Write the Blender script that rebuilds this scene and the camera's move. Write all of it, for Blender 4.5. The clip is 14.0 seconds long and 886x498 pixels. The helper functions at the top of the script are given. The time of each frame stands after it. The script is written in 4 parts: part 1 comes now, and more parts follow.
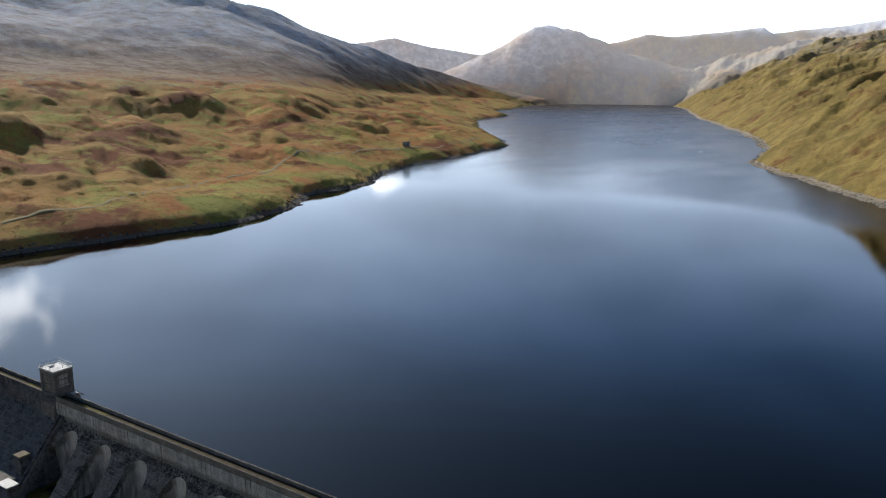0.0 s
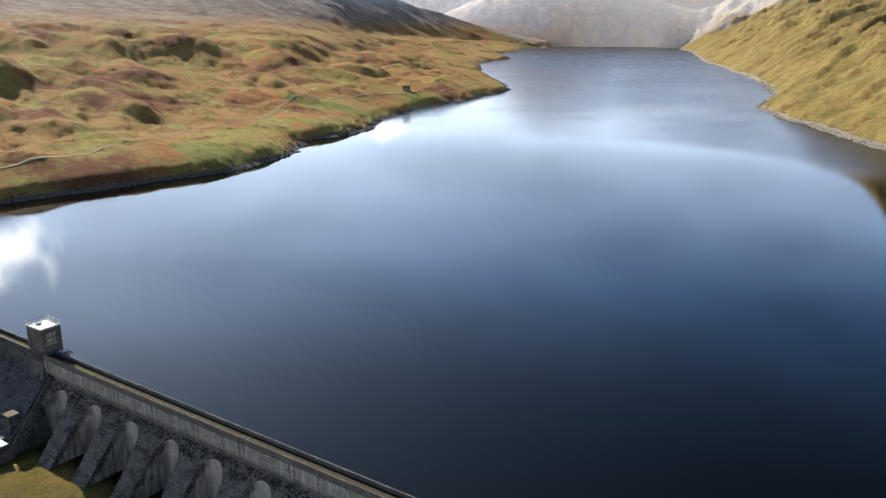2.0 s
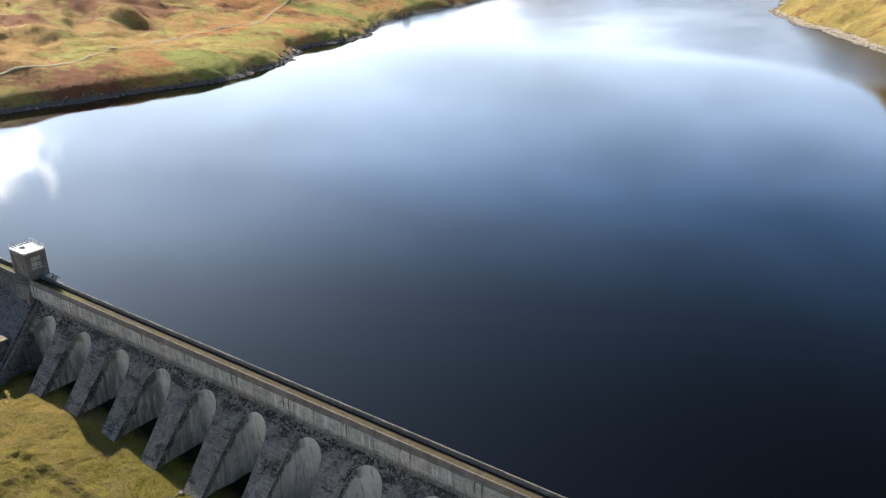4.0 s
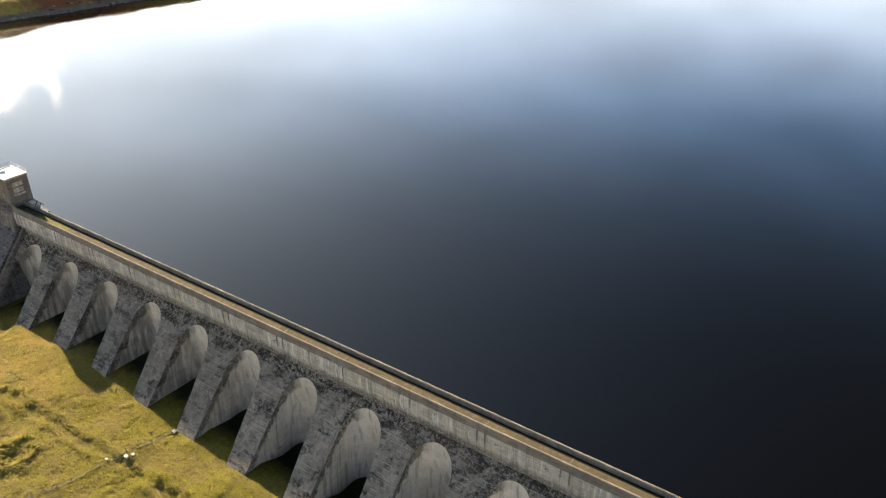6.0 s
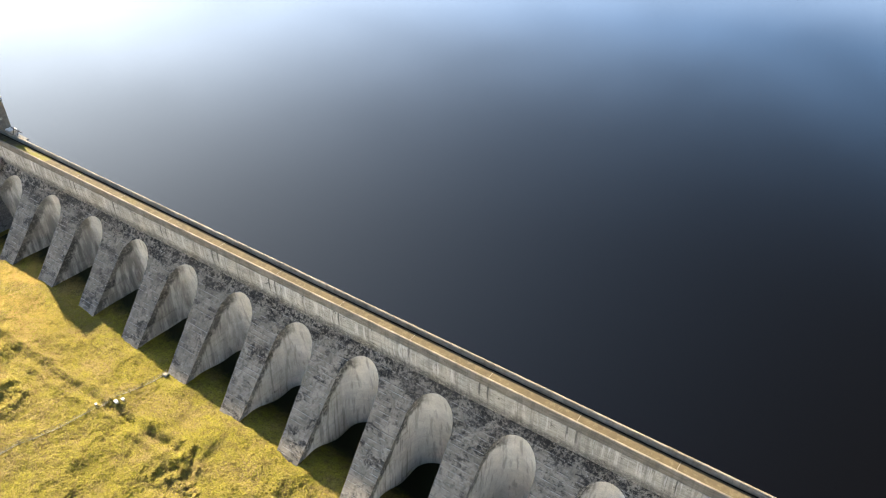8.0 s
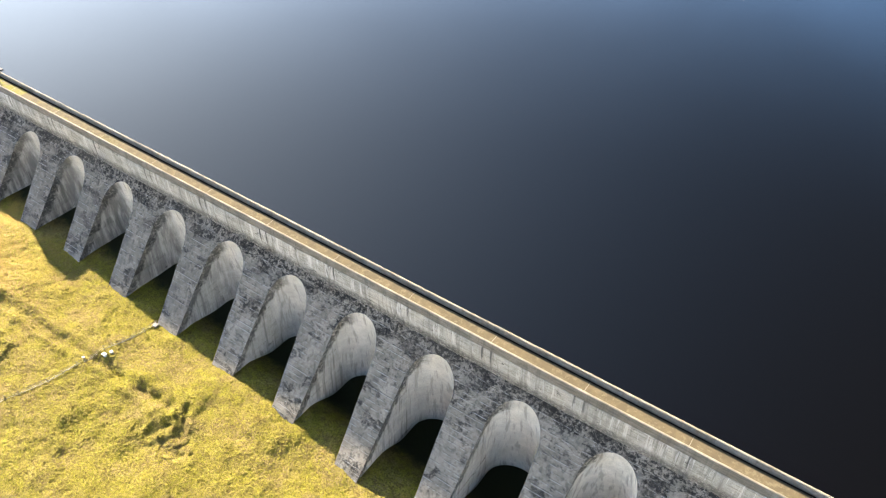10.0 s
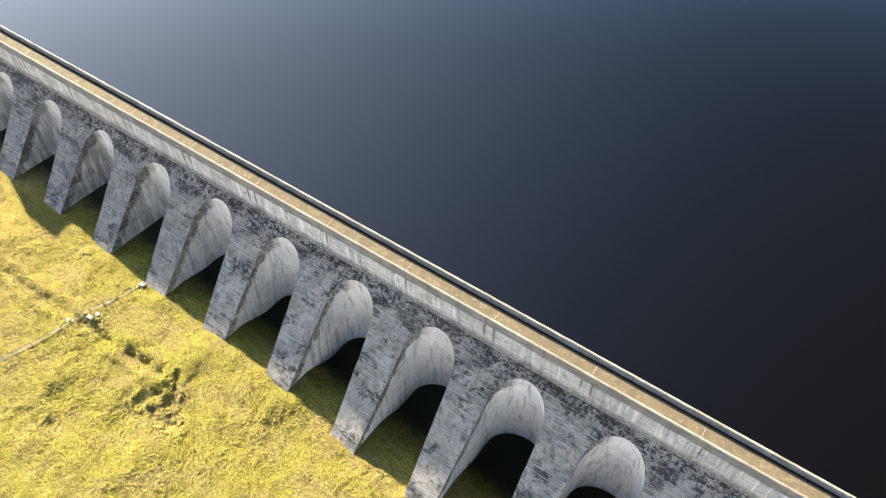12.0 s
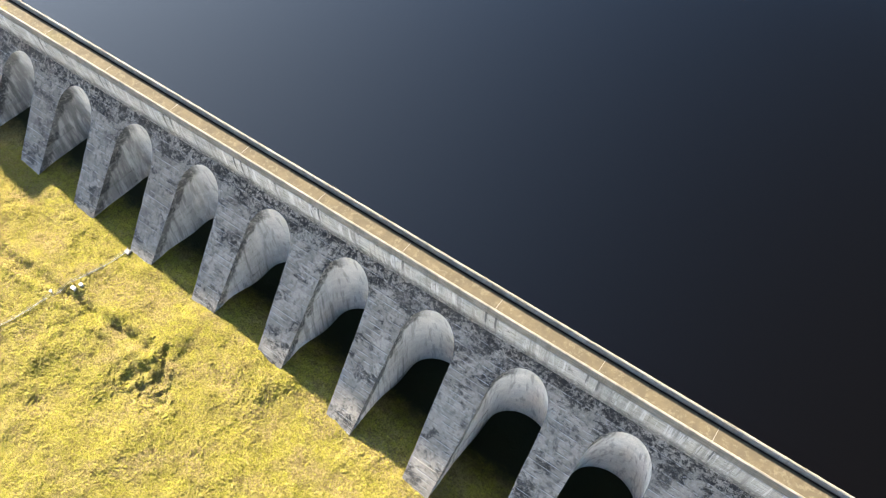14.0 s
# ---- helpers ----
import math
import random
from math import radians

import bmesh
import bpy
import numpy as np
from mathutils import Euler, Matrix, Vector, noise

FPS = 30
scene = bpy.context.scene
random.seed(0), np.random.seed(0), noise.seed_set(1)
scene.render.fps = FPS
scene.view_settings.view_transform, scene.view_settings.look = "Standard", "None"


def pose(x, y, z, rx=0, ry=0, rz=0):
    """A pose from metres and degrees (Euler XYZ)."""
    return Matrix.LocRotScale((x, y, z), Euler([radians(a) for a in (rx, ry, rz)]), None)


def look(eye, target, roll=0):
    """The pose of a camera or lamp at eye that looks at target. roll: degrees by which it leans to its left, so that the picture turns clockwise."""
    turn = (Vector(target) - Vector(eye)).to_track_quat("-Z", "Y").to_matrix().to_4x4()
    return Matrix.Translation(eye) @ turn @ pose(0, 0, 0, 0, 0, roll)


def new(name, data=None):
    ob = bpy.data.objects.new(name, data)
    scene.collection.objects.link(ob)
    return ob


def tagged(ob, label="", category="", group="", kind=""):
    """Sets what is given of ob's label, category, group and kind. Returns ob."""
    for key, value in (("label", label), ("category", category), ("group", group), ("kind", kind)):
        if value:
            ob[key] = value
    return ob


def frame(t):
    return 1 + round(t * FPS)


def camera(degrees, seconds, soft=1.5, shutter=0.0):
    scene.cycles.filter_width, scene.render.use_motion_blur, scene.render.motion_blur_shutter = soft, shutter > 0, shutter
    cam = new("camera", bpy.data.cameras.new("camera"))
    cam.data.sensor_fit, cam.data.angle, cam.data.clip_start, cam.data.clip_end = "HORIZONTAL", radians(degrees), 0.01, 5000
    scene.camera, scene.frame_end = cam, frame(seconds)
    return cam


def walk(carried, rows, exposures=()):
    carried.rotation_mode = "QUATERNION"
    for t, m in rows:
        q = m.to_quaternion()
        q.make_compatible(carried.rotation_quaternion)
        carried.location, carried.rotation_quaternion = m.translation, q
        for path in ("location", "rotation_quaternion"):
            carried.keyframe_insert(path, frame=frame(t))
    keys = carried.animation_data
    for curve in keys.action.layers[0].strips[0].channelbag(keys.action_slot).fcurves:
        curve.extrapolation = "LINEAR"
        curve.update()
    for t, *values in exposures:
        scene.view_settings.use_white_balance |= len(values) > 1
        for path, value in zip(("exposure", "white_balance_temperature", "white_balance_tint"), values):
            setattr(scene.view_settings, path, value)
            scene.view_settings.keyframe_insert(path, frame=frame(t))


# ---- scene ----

cam = camera(59.88, 14.0, soft=1.15)
PATH = [
    (0.0, 207.17, -105.86, 92.28, -11.97, 33.75),
    (0.5, 205.93, -103.90, 92.37, -12.42, 33.77),
    (1.0, 204.55, -101.95, 92.48, -13.25, 33.77),
    (1.5, 203.36, -100.00, 92.52, -14.36, 33.79),
    (2.0, 202.19, -97.88, 92.64, -16.06, 33.82),
    (2.5, 201.00, -95.86, 92.81, -17.77, 33.82),
    (3.0, 199.69, -93.83, 92.90, -19.46, 33.83),
    (3.5, 198.30, -91.67, 93.00, -21.16, 33.82),
    (6.0, 191.30, -79.53, 91.98, -29.35, 34.42),
    (6.5, 189.89, -77.44, 91.62, -30.92, 34.46),
    (7.0, 188.38, -75.25, 91.43, -32.57, 34.49),
    (7.5, 187.09, -73.13, 91.37, -34.12, 34.57),
    (8.0, 185.70, -70.90, 91.28, -35.82, 34.64),
    (8.5, 184.31, -68.66, 91.19, -37.45, 34.72),
    (9.0, 182.94, -66.44, 91.11, -39.06, 34.83),
    (11.5, 175.07, -54.67, 91.66, -47.41, 35.15),
    (12.0, 173.48, -52.20, 91.80, -49.09, 35.22),
    (12.5, 171.88, -49.77, 91.81, -50.70, 35.30),
    (13.0, 170.32, -47.35, 91.84, -52.28, 35.38),
    (13.5, 168.70, -44.87, 91.89, -53.91, 35.42),
    (14.0, 167.01, -42.44, 91.98, -55.53, 35.46),
]
EXPOSURES = [(0.0, 0.08, 5800, 10), (1.5, 0.52, 5900, 10), (3.5, 1.18, 6000, 10), (6.0, 1.86, 7500, 10), (9.0, 2.94, 7100, 10), (14.0, 3.12, 6350, 10)]
ROLL = Matrix.Rotation(radians(0.3), 4, "Z")
walk(cam, [(t, pose(x, y, z, 90 + pitch, 0, yaw) @ ROLL) for t, x, y, z, pitch, yaw in PATH], EXPOSURES)

# ---- sky and sun ----
SUN_EL = radians(27)
SUN_AZ = radians(71.9)            # from +y towards -x
TO_SUN = Vector((-math.sin(SUN_AZ) * math.cos(SUN_EL), math.cos(SUN_AZ) * math.cos(SUN_EL), math.sin(SUN_EL)))
world = bpy.data.worlds.new("world")
scene.world = world
world.use_nodes = True
wt = world.node_tree
wt.nodes.clear()
w_out = wt.nodes.new("ShaderNodeOutputWorld")
w_bg = wt.nodes.new("ShaderNodeBackground")
w_sky = wt.nodes.new("ShaderNodeTexSky")
w_sky.sky_type = "NISHITA"
w_sky.sun_disc = False
w_sky.sun_elevation = SUN_EL
w_sky.sun_rotation = -SUN_AZ
w_sky.air_density, w_sky.dust_density, w_sky.ozone_density = 1.0, 0.3, 1.6
w_bg.inputs["Strength"].default_value = 0.014
wt.links.new(w_sky.outputs[0], w_bg.inputs["Color"])
# thin bright haze over the horizon, broken by cloud
w_dir = wt.nodes.new("ShaderNodeTexCoord")
w_xyz = wt.nodes.new("ShaderNodeSeparateXYZ")
wt.links.new(w_dir.outputs["Generated"], w_xyz.inputs[0])
w_low = wt.nodes.new("ShaderNodeMapRange")
w_low.interpolation_type = "SMOOTHERSTEP"
for key, v in (("From Min", 0.61), ("From Max", 0.02), ("To Min", 0.0), ("To Max", 1.0)):
    w_low.inputs[key].default_value = v
wt.links.new(w_xyz.outputs[2], w_low.inputs["Value"])
w_flat = wt.nodes.new("ShaderNodeVectorMath")
w_flat.operation = "MULTIPLY"
w_flat.inputs[1].default_value = (1.0, 1.0, 3.0)
wt.links.new(w_dir.outputs["Generated"], w_flat.inputs[0])
w_noise = wt.nodes.new("ShaderNodeTexNoise")
w_noise.inputs["Scale"].default_value, w_noise.inputs["Detail"].default_value = 2.6, 6
wt.links.new(w_flat.outputs[0], w_noise.inputs["Vector"])
w_cut = wt.nodes.new("ShaderNodeMapRange")
for key, v in (("From Min", 0.35), ("From Max", 0.75), ("To Min", 0.55), ("To Max", 1.15)):
    w_cut.inputs[key].default_value = v
wt.links.new(w_noise.outputs["Fac"], w_cut.inputs["Value"])
w_fac = wt.nodes.new("ShaderNodeMath")
w_fac.operation, w_fac.use_clamp = "MULTIPLY", True
wt.links.new(w_low.outputs[0], w_fac.inputs[0])
wt.links.new(w_cut.outputs[0], w_fac.inputs[1])
w_haze = wt.nodes.new("ShaderNodeBackground")
# white low down, blue higher up
w_rise = wt.nodes.new("ShaderNodeMapRange")
w_rise.inputs["From Min"].default_value, w_rise.inputs["From Max"].default_value = 0.08, 0.32
wt.links.new(w_xyz.outputs[2], w_rise.inputs["Value"])
w_tint = wt.nodes.new("ShaderNodeMix")
w_tint.data_type = "RGBA"
w_pale = wt.nodes.new("ShaderNodeMath")
w_pale.operation, w_pale.use_clamp = "MULTIPLY", True
wt.links.new(w_rise.outputs[0], w_pale.inputs[0])
wt.links.new(w_pale.outputs[0], w_tint.inputs[0])
w_tint.inputs[6].default_value, w_tint.inputs[7].default_value = (0.86, 0.94, 1.0, 1), (0.2, 0.45, 0.93, 1)
wt.links.new(w_tint.outputs[2], w_haze.inputs["Color"])
w_mix = wt.nodes.new("ShaderNodeMixShader")
w_sum = wt.nodes.new("ShaderNodeMath")
w_sum.operation, w_sum.use_clamp = "MULTIPLY_ADD", True
w_sum.inputs[1].default_value = 0.42
wt.links.new(w_fac.outputs[0], w_sum.inputs[2])
wt.links.new(w_sum.outputs[0], w_mix.inputs[0])
wt.links.new(w_bg.outputs[0], w_mix.inputs[1])
wt.links.new(w_haze.outputs[0], w_mix.inputs[2])
# the haze is brighter towards the sun
w_dot = wt.nodes.new("ShaderNodeVectorMath")
w_dot.operation = "DOT_PRODUCT"
w_dot.inputs[1].default_value = TO_SUN
wt.links.new(w_dir.outputs["Generated"], w_dot.inputs[0])
w_pos = wt.nodes.new("ShaderNodeMath")
w_pos.operation = "MAXIMUM"
wt.links.new(w_dot.outputs["Value"], w_pos.inputs[0])
w_pos.inputs[1].default_value = 0.0
w_pow = wt.nodes.new("ShaderNodeMath")
w_pow.operation = "POWER"
wt.links.new(w_pos.outputs[0], w_pow.inputs[0])
w_pow.inputs[1].default_value = 3.5
wt.links.new(w_pow.outputs[0], w_sum.inputs[0])
w_off = wt.nodes.new("ShaderNodeMath")
w_off.operation = "MULTIPLY_ADD"
wt.links.new(w_pow.outputs[0], w_off.inputs[0])
w_off.inputs[1].default_value, w_off.inputs[2].default_value = -0.7, 1.0
wt.links.new(w_off.outputs[0], w_pale.inputs[1])
w_gain = wt.nodes.new("ShaderNodeMath")
w_gain.operation = "MULTIPLY_ADD"
wt.links.new(w_pow.outputs[0], w_gain.inputs[0])
w_gain.inputs[1].default_value, w_gain.inputs[2].default_value = 0.48, 1.25
w_brim = wt.nodes.new("ShaderNodeMapRange")
w_brim.interpolation_type = "SMOOTHSTEP"
for key, v in (("From Min", 0.06), ("From Max", 0.17), ("To Min", 1.9), ("To Max", 1.0)):
    w_brim.inputs[key].default_value = v
wt.links.new(w_xyz.outputs[2], w_brim.inputs["Value"])
w_full = wt.nodes.new("ShaderNodeMath")
w_full.operation = "MULTIPLY"
wt.links.new(w_gain.outputs[0], w_full.inputs[0])
wt.links.new(w_brim.outputs[0], w_full.inputs[1])
wt.links.new(w_full.outputs[0], w_haze.inputs["Strength"])
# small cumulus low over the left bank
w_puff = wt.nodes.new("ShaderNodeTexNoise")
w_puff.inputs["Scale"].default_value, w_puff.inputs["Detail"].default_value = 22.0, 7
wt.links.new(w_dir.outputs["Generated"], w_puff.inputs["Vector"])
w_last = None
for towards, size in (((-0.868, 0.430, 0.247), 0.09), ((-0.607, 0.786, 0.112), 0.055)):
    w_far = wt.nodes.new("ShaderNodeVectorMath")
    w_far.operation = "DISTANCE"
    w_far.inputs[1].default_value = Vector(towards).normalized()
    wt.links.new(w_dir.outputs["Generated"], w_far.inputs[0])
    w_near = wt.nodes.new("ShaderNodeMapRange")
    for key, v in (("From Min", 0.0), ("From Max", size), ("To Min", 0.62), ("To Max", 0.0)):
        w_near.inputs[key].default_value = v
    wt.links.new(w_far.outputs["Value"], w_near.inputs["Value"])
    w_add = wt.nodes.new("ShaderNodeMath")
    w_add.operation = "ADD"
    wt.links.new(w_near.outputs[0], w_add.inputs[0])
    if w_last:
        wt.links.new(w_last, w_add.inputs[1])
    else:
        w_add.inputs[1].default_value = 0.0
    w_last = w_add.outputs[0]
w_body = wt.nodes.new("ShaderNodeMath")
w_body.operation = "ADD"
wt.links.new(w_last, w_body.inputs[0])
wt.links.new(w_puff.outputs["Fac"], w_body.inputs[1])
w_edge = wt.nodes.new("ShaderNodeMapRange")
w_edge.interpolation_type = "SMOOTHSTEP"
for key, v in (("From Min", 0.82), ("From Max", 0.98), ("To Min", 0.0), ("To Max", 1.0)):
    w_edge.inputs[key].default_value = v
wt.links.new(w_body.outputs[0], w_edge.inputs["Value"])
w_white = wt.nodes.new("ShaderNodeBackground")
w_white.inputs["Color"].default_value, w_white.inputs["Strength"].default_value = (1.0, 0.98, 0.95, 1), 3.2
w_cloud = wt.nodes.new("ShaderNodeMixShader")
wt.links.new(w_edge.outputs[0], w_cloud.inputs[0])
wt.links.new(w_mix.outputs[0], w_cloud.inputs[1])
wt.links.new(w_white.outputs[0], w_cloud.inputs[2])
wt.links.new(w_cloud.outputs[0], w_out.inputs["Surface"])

sun_data = bpy.data.lights.new("sun", "SUN")
sun_data.energy, sun_data.angle, sun_data.color = 4.6, radians(0.55), (1.0, 0.9, 0.74)
sun = new("sun", sun_data)
sun.matrix_world = look(TO_SUN * 500, (0, 0, 0))


# ---- materials ----
class Mat:
    """A principled material with short ways to add nodes."""

    def __init__(self, name, rough=0.8, spec=0.3):
        self.m = bpy.data.materials.new(name)
        self.m.use_nodes = True
        self.t = self.m.node_tree
        self.b = self.t.nodes["Principled BSDF"]
        self.b.inputs["Roughness"].default_value = rough
        self.b.inputs["Specular IOR Level"].default_value = spec
        self.geo = self.t.nodes.new("ShaderNodeNewGeometry")
        self.pos = self.geo.outputs["Position"]

    def put(self, socket, value):
        if isinstance(value, bpy.types.NodeSocket):
            self.t.links.new(value, socket)
        elif isinstance(value, (int, float)):
            socket.default_value = value if socket.type == "VALUE" else (value, value, value, 1)[: len(socket.default_value)]
        else:
            socket.default_value = (*value, 1)[: len(socket.default_value)]

    def scaled(self, x, y, z):
        n = self.t.nodes.new("ShaderNodeVectorMath")
        n.operation = "MULTIPLY"
        self.t.links.new(self.pos, n.inputs[0])
        n.inputs[1].default_value = (x, y, z)
        return n.outputs[0]

    def noise(self, scale, detail=5, rough=0.6, at=None, distort=0.0):
        n = self.t.nodes.new("ShaderNodeTexNoise")
        n.inputs["Scale"].default_value, n.inputs["Detail"].default_value = scale, detail
        n.inputs["Roughness"].default_value, n.inputs["Distortion"].default_value = rough, distort
        self.t.links.new(at or self.pos, n.inputs["Vector"])
        return n.outputs["Fac"]

    def ramp(self, value, lo, hi, a=0.0, b=1.0):
        n = self.t.nodes.new("ShaderNodeMapRange")
        n.interpolation_type = "SMOOTHSTEP"
        self.put(n.inputs["Value"], value)
        for key, v in (("From Min", lo), ("From Max", hi), ("To Min", a), ("To Max", b)):
            n.inputs[key].default_value = v
        return n.outputs[0]

    def math(self, op, a, b=0.0):
        n = self.t.nodes.new("ShaderNodeMath")
        n.operation = op
        self.put(n.inputs[0], a)
        self.put(n.inputs[1], b)
        return n.outputs[0]

    def mix(self, fac, a, b):
        n = self.t.nodes.new("ShaderNodeMix")
        n.data_type = "RGBA"
        self.put(n.inputs[0], fac)
        self.put(n.inputs[6], a)
        self.put(n.inputs[7], b)
        return n.outputs[2]

    def axis(self, which):
        n = self.t.nodes.new("ShaderNodeSeparateXYZ")
        self.t.links.new(self.pos, n.inputs[0])
        return n.outputs[which]

    def upness(self):
        n = self.t.nodes.new("ShaderNodeSeparateXYZ")
        self.t.links.new(self.geo.outputs["Normal"], n.inputs[0])
        return n.outputs[2]

    def random(self):
        n = self.t.nodes.new("ShaderNodeObjectInfo")
        return n.outputs["Random"]

    def island(self):
        return self.geo.outputs["Random Per Island"]

    def color(self, value):
        self.put(self.b.inputs["Base Color"], value)
        return self

    def bump(self, height, distance, strength=1.0):
        n = self.t.nodes.new("ShaderNodeBump")
        n.inputs["Strength"].default_value, n.inputs["Distance"].default_value = strength, distance
        self.put(n.inputs["Height"], height)
        self.t.links.new(n.outputs[0], self.b.inputs["Normal"])
        return self


def concrete(name, pale, dark, stain, soot=0.0, lifts=0.0, streak=0.5, drips=False, line=0.5, stain_shade=0.0, eave=0.0, beds=0.5, rim=0.0):
    """Weathered concrete: blotches, water streaks, speckled black lichen in patches, lift lines, painted side shade."""
    k = Mat(name, 0.9, 0.2)
    c = k.mix(k.ramp(k.noise(0.4, 6, 0.65), 0.34, 0.66), pale, dark)
    c = k.mix(k.math("MULTIPLY", k.ramp(k.noise(1.0, 4, 0.6, k.scaled(1.5, 1.5, 0.07)), 0.5, 0.66), streak), c, stain)
    c = k.mix(k.math("MULTIPLY", k.ramp(k.noise(1.0, 5, 0.7, k.scaled(0.35, 0.35, 3.4)), 0.46, 0.62), beds), c, stain)
    c = k.mix(k.math("MULTIPLY", k.ramp(k.noise(8.0, 6, 0.8), 0.42, 0.66), 0.5), c, [v * 0.45 for v in dark])
    if soot:
        patch = k.ramp(k.noise(0.3, 7, 0.72, k.scaled(0.8, 0.8, 1.3), 0.2), 0.61 - 0.13 * soot, 0.70 - 0.13 * soot)
        speck = k.ramp(k.noise(1.7, 10, 0.85), 0.43, 0.5)
        c = k.mix(k.math("MULTIPLY", k.math("MULTIPLY", patch, speck), 0.93), c, (0.012, 0.012, 0.012))
        crust = k.math("MULTIPLY", k.ramp(k.noise(1.0, 10, 0.8, k.scaled(0.55, 0.55, 1.5), 0.3), 0.60 - 0.05 * soot, 0.62 - 0.05 * soot), k.ramp(k.math("ADD", k.axis(2), k.math("MULTIPLY", k.noise(0.2, 3), 8.0)), -3.0, 4.0, 0.15, 1.0))
        c = k.mix(k.math("MULTIPLY", crust, 0.9), c, (0.011, 0.011, 0.011))
        pale_spot = k.math("MULTIPLY", k.ramp(k.noise(3.4, 9, 0.82), 0.56, 0.62), k.ramp(k.noise(0.3, 3), 0.42, 0.58))
        c = k.mix(k.math("MULTIPLY", pale_spot, 0.55), c, (0.5, 0.5, 0.5))
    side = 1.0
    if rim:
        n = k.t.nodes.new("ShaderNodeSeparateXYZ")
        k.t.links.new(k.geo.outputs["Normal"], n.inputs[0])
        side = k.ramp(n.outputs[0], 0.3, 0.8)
    # streaks, stronger westwards; on +x-facing sides they paint in the cheeks' shade
    if stain_shade:
        west_streak = k.math("MULTIPLY", k.ramp(k.axis(0), 118, 55, 0.2, 1.0), k.ramp(k.noise(1.0, 5, 0.65, k.scaled(0.9, 0.9, 0.09)), 0.36, 0.6, 0.45, 1.0))
        c = k.mix(k.math("MULTIPLY", k.math("MULTIPLY", west_streak, side), stain_shade), c, (0.075, 0.072, 0.067))
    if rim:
        # black specks thinning inward from the arris of the sloping front
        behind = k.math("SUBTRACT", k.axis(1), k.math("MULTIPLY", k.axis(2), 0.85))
        near_arris = k.ramp(k.math("SUBTRACT", behind, k.math("MULTIPLY", k.noise(0.5, 6, 0.7, k.scaled(1.0, 1.0, 0.5)), 6.0)), -0.4, -1.6)
        c = k.mix(k.math("MULTIPLY", k.math("MULTIPLY", near_arris, k.ramp(k.noise(1.5, 9, 0.8), 0.38, 0.52, 0.35, 1.0)), k.math("MULTIPLY", side, rim)), c, (0.03, 0.03, 0.029))
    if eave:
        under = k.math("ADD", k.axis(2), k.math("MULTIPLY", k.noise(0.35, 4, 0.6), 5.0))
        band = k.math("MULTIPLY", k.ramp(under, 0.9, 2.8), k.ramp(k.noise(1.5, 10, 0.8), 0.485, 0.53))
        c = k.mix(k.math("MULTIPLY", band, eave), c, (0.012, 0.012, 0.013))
    if lifts:
        z = k.math("FRACT", k.math("DIVIDE", k.math("ADD", k.axis(2), k.math("MULTIPLY", k.noise(0.8, 3), 0.12)), lifts))
        broken = k.ramp(k.noise(0.7, 4), 0.42, 0.6)
        c = k.mix(k.math("MULTIPLY", k.math("MULTIPLY", k.math("LESS_THAN", z, 0.09 / lifts), broken), line), c, (0.04, 0.04, 0.04))
        c = k.mix(k.math("MULTIPLY", k.math("MULTIPLY", k.math("GREATER_THAN", z, 1 - 0.075 / lifts), broken), line), c, (0.5, 0.49, 0.46))
    if drips:
        # twin dark drips either side of each joint
        f = k.math("ABSOLUTE", k.math("SUBTRACT", k.math("MULTIPLY", k.math("FRACT", k.math("DIVIDE", k.math("SUBTRACT", k.axis(0), 1.3), 15.0)), 15.0), 7.5))
        f = k.math("SUBTRACT", k.math("ABSOLUTE", k.math("SUBTRACT", f, 0.75)), k.math("MULTIPLY", k.noise(1.5, 3), 0.12))
        c = k.mix(k.math("MULTIPLY", k.ramp(f, 0.14, 0.04), k.ramp(k.axis(2), 2.6, 4.2, 0.1, 0.8)), c, (0.06, 0.06, 0.06))
        lime = k.math("MULTIPLY", k.ramp(k.noise(1.0, 5, 0.7, k.scaled(1.9, 1.9, 0.08)), 0.54, 0.62), k.ramp(k.math("ADD", k.axis(2), k.math("MULTIPLY", k.noise(1.2, 4), 2.0)), 3.2, 4.6))
        c = k.mix(k.math("MULTIPLY", lime, 0.65), c, (0.78, 0.76, 0.72))
        low = k.math("MULTIPLY", k.ramp(k.math("ADD", k.axis(2), k.math("MULTIPLY", k.noise(0.9, 8, 0.8), 2.6)), 4.6, 3.1), k.ramp(k.noise(2.3, 9, 0.82), 0.40, 0.52, 0.25, 1.0))
        c = k.mix(k.math("MULTIPLY", low, 0.8), c, (0.05, 0.05, 0.05))
    tone = k.math("MULTIPLY", k.random(), 0.25)
    k.color(k.mix(tone, c, [v * 0.6 for v in dark]))
    return k.bump(k.noise(7.0, 7, 0.8), 0.07, 0.9).m


M_FASCIA = concrete("pale_streaked_concrete", (0.64, 0.605, 0.535), (0.45, 0.43, 0.38), (0.165, 0.155, 0.135), 0.12, 0, 0.6, True)
M_PARAPET = concrete("grey_parapet_concrete", (0.3, 0.275, 0.235), (0.21, 0.193, 0.165), (0.08, 0.076, 0.066), 0, 0, 0.4)
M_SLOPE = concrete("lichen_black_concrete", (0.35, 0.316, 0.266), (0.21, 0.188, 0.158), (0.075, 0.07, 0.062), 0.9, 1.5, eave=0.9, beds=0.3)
M_WALL = concrete("dark_wet_concrete", (0.2, 0.195, 0.19), (0.12, 0.12, 0.12), (0.05, 0.05, 0.05), 0.7, 1.5, 0.7)
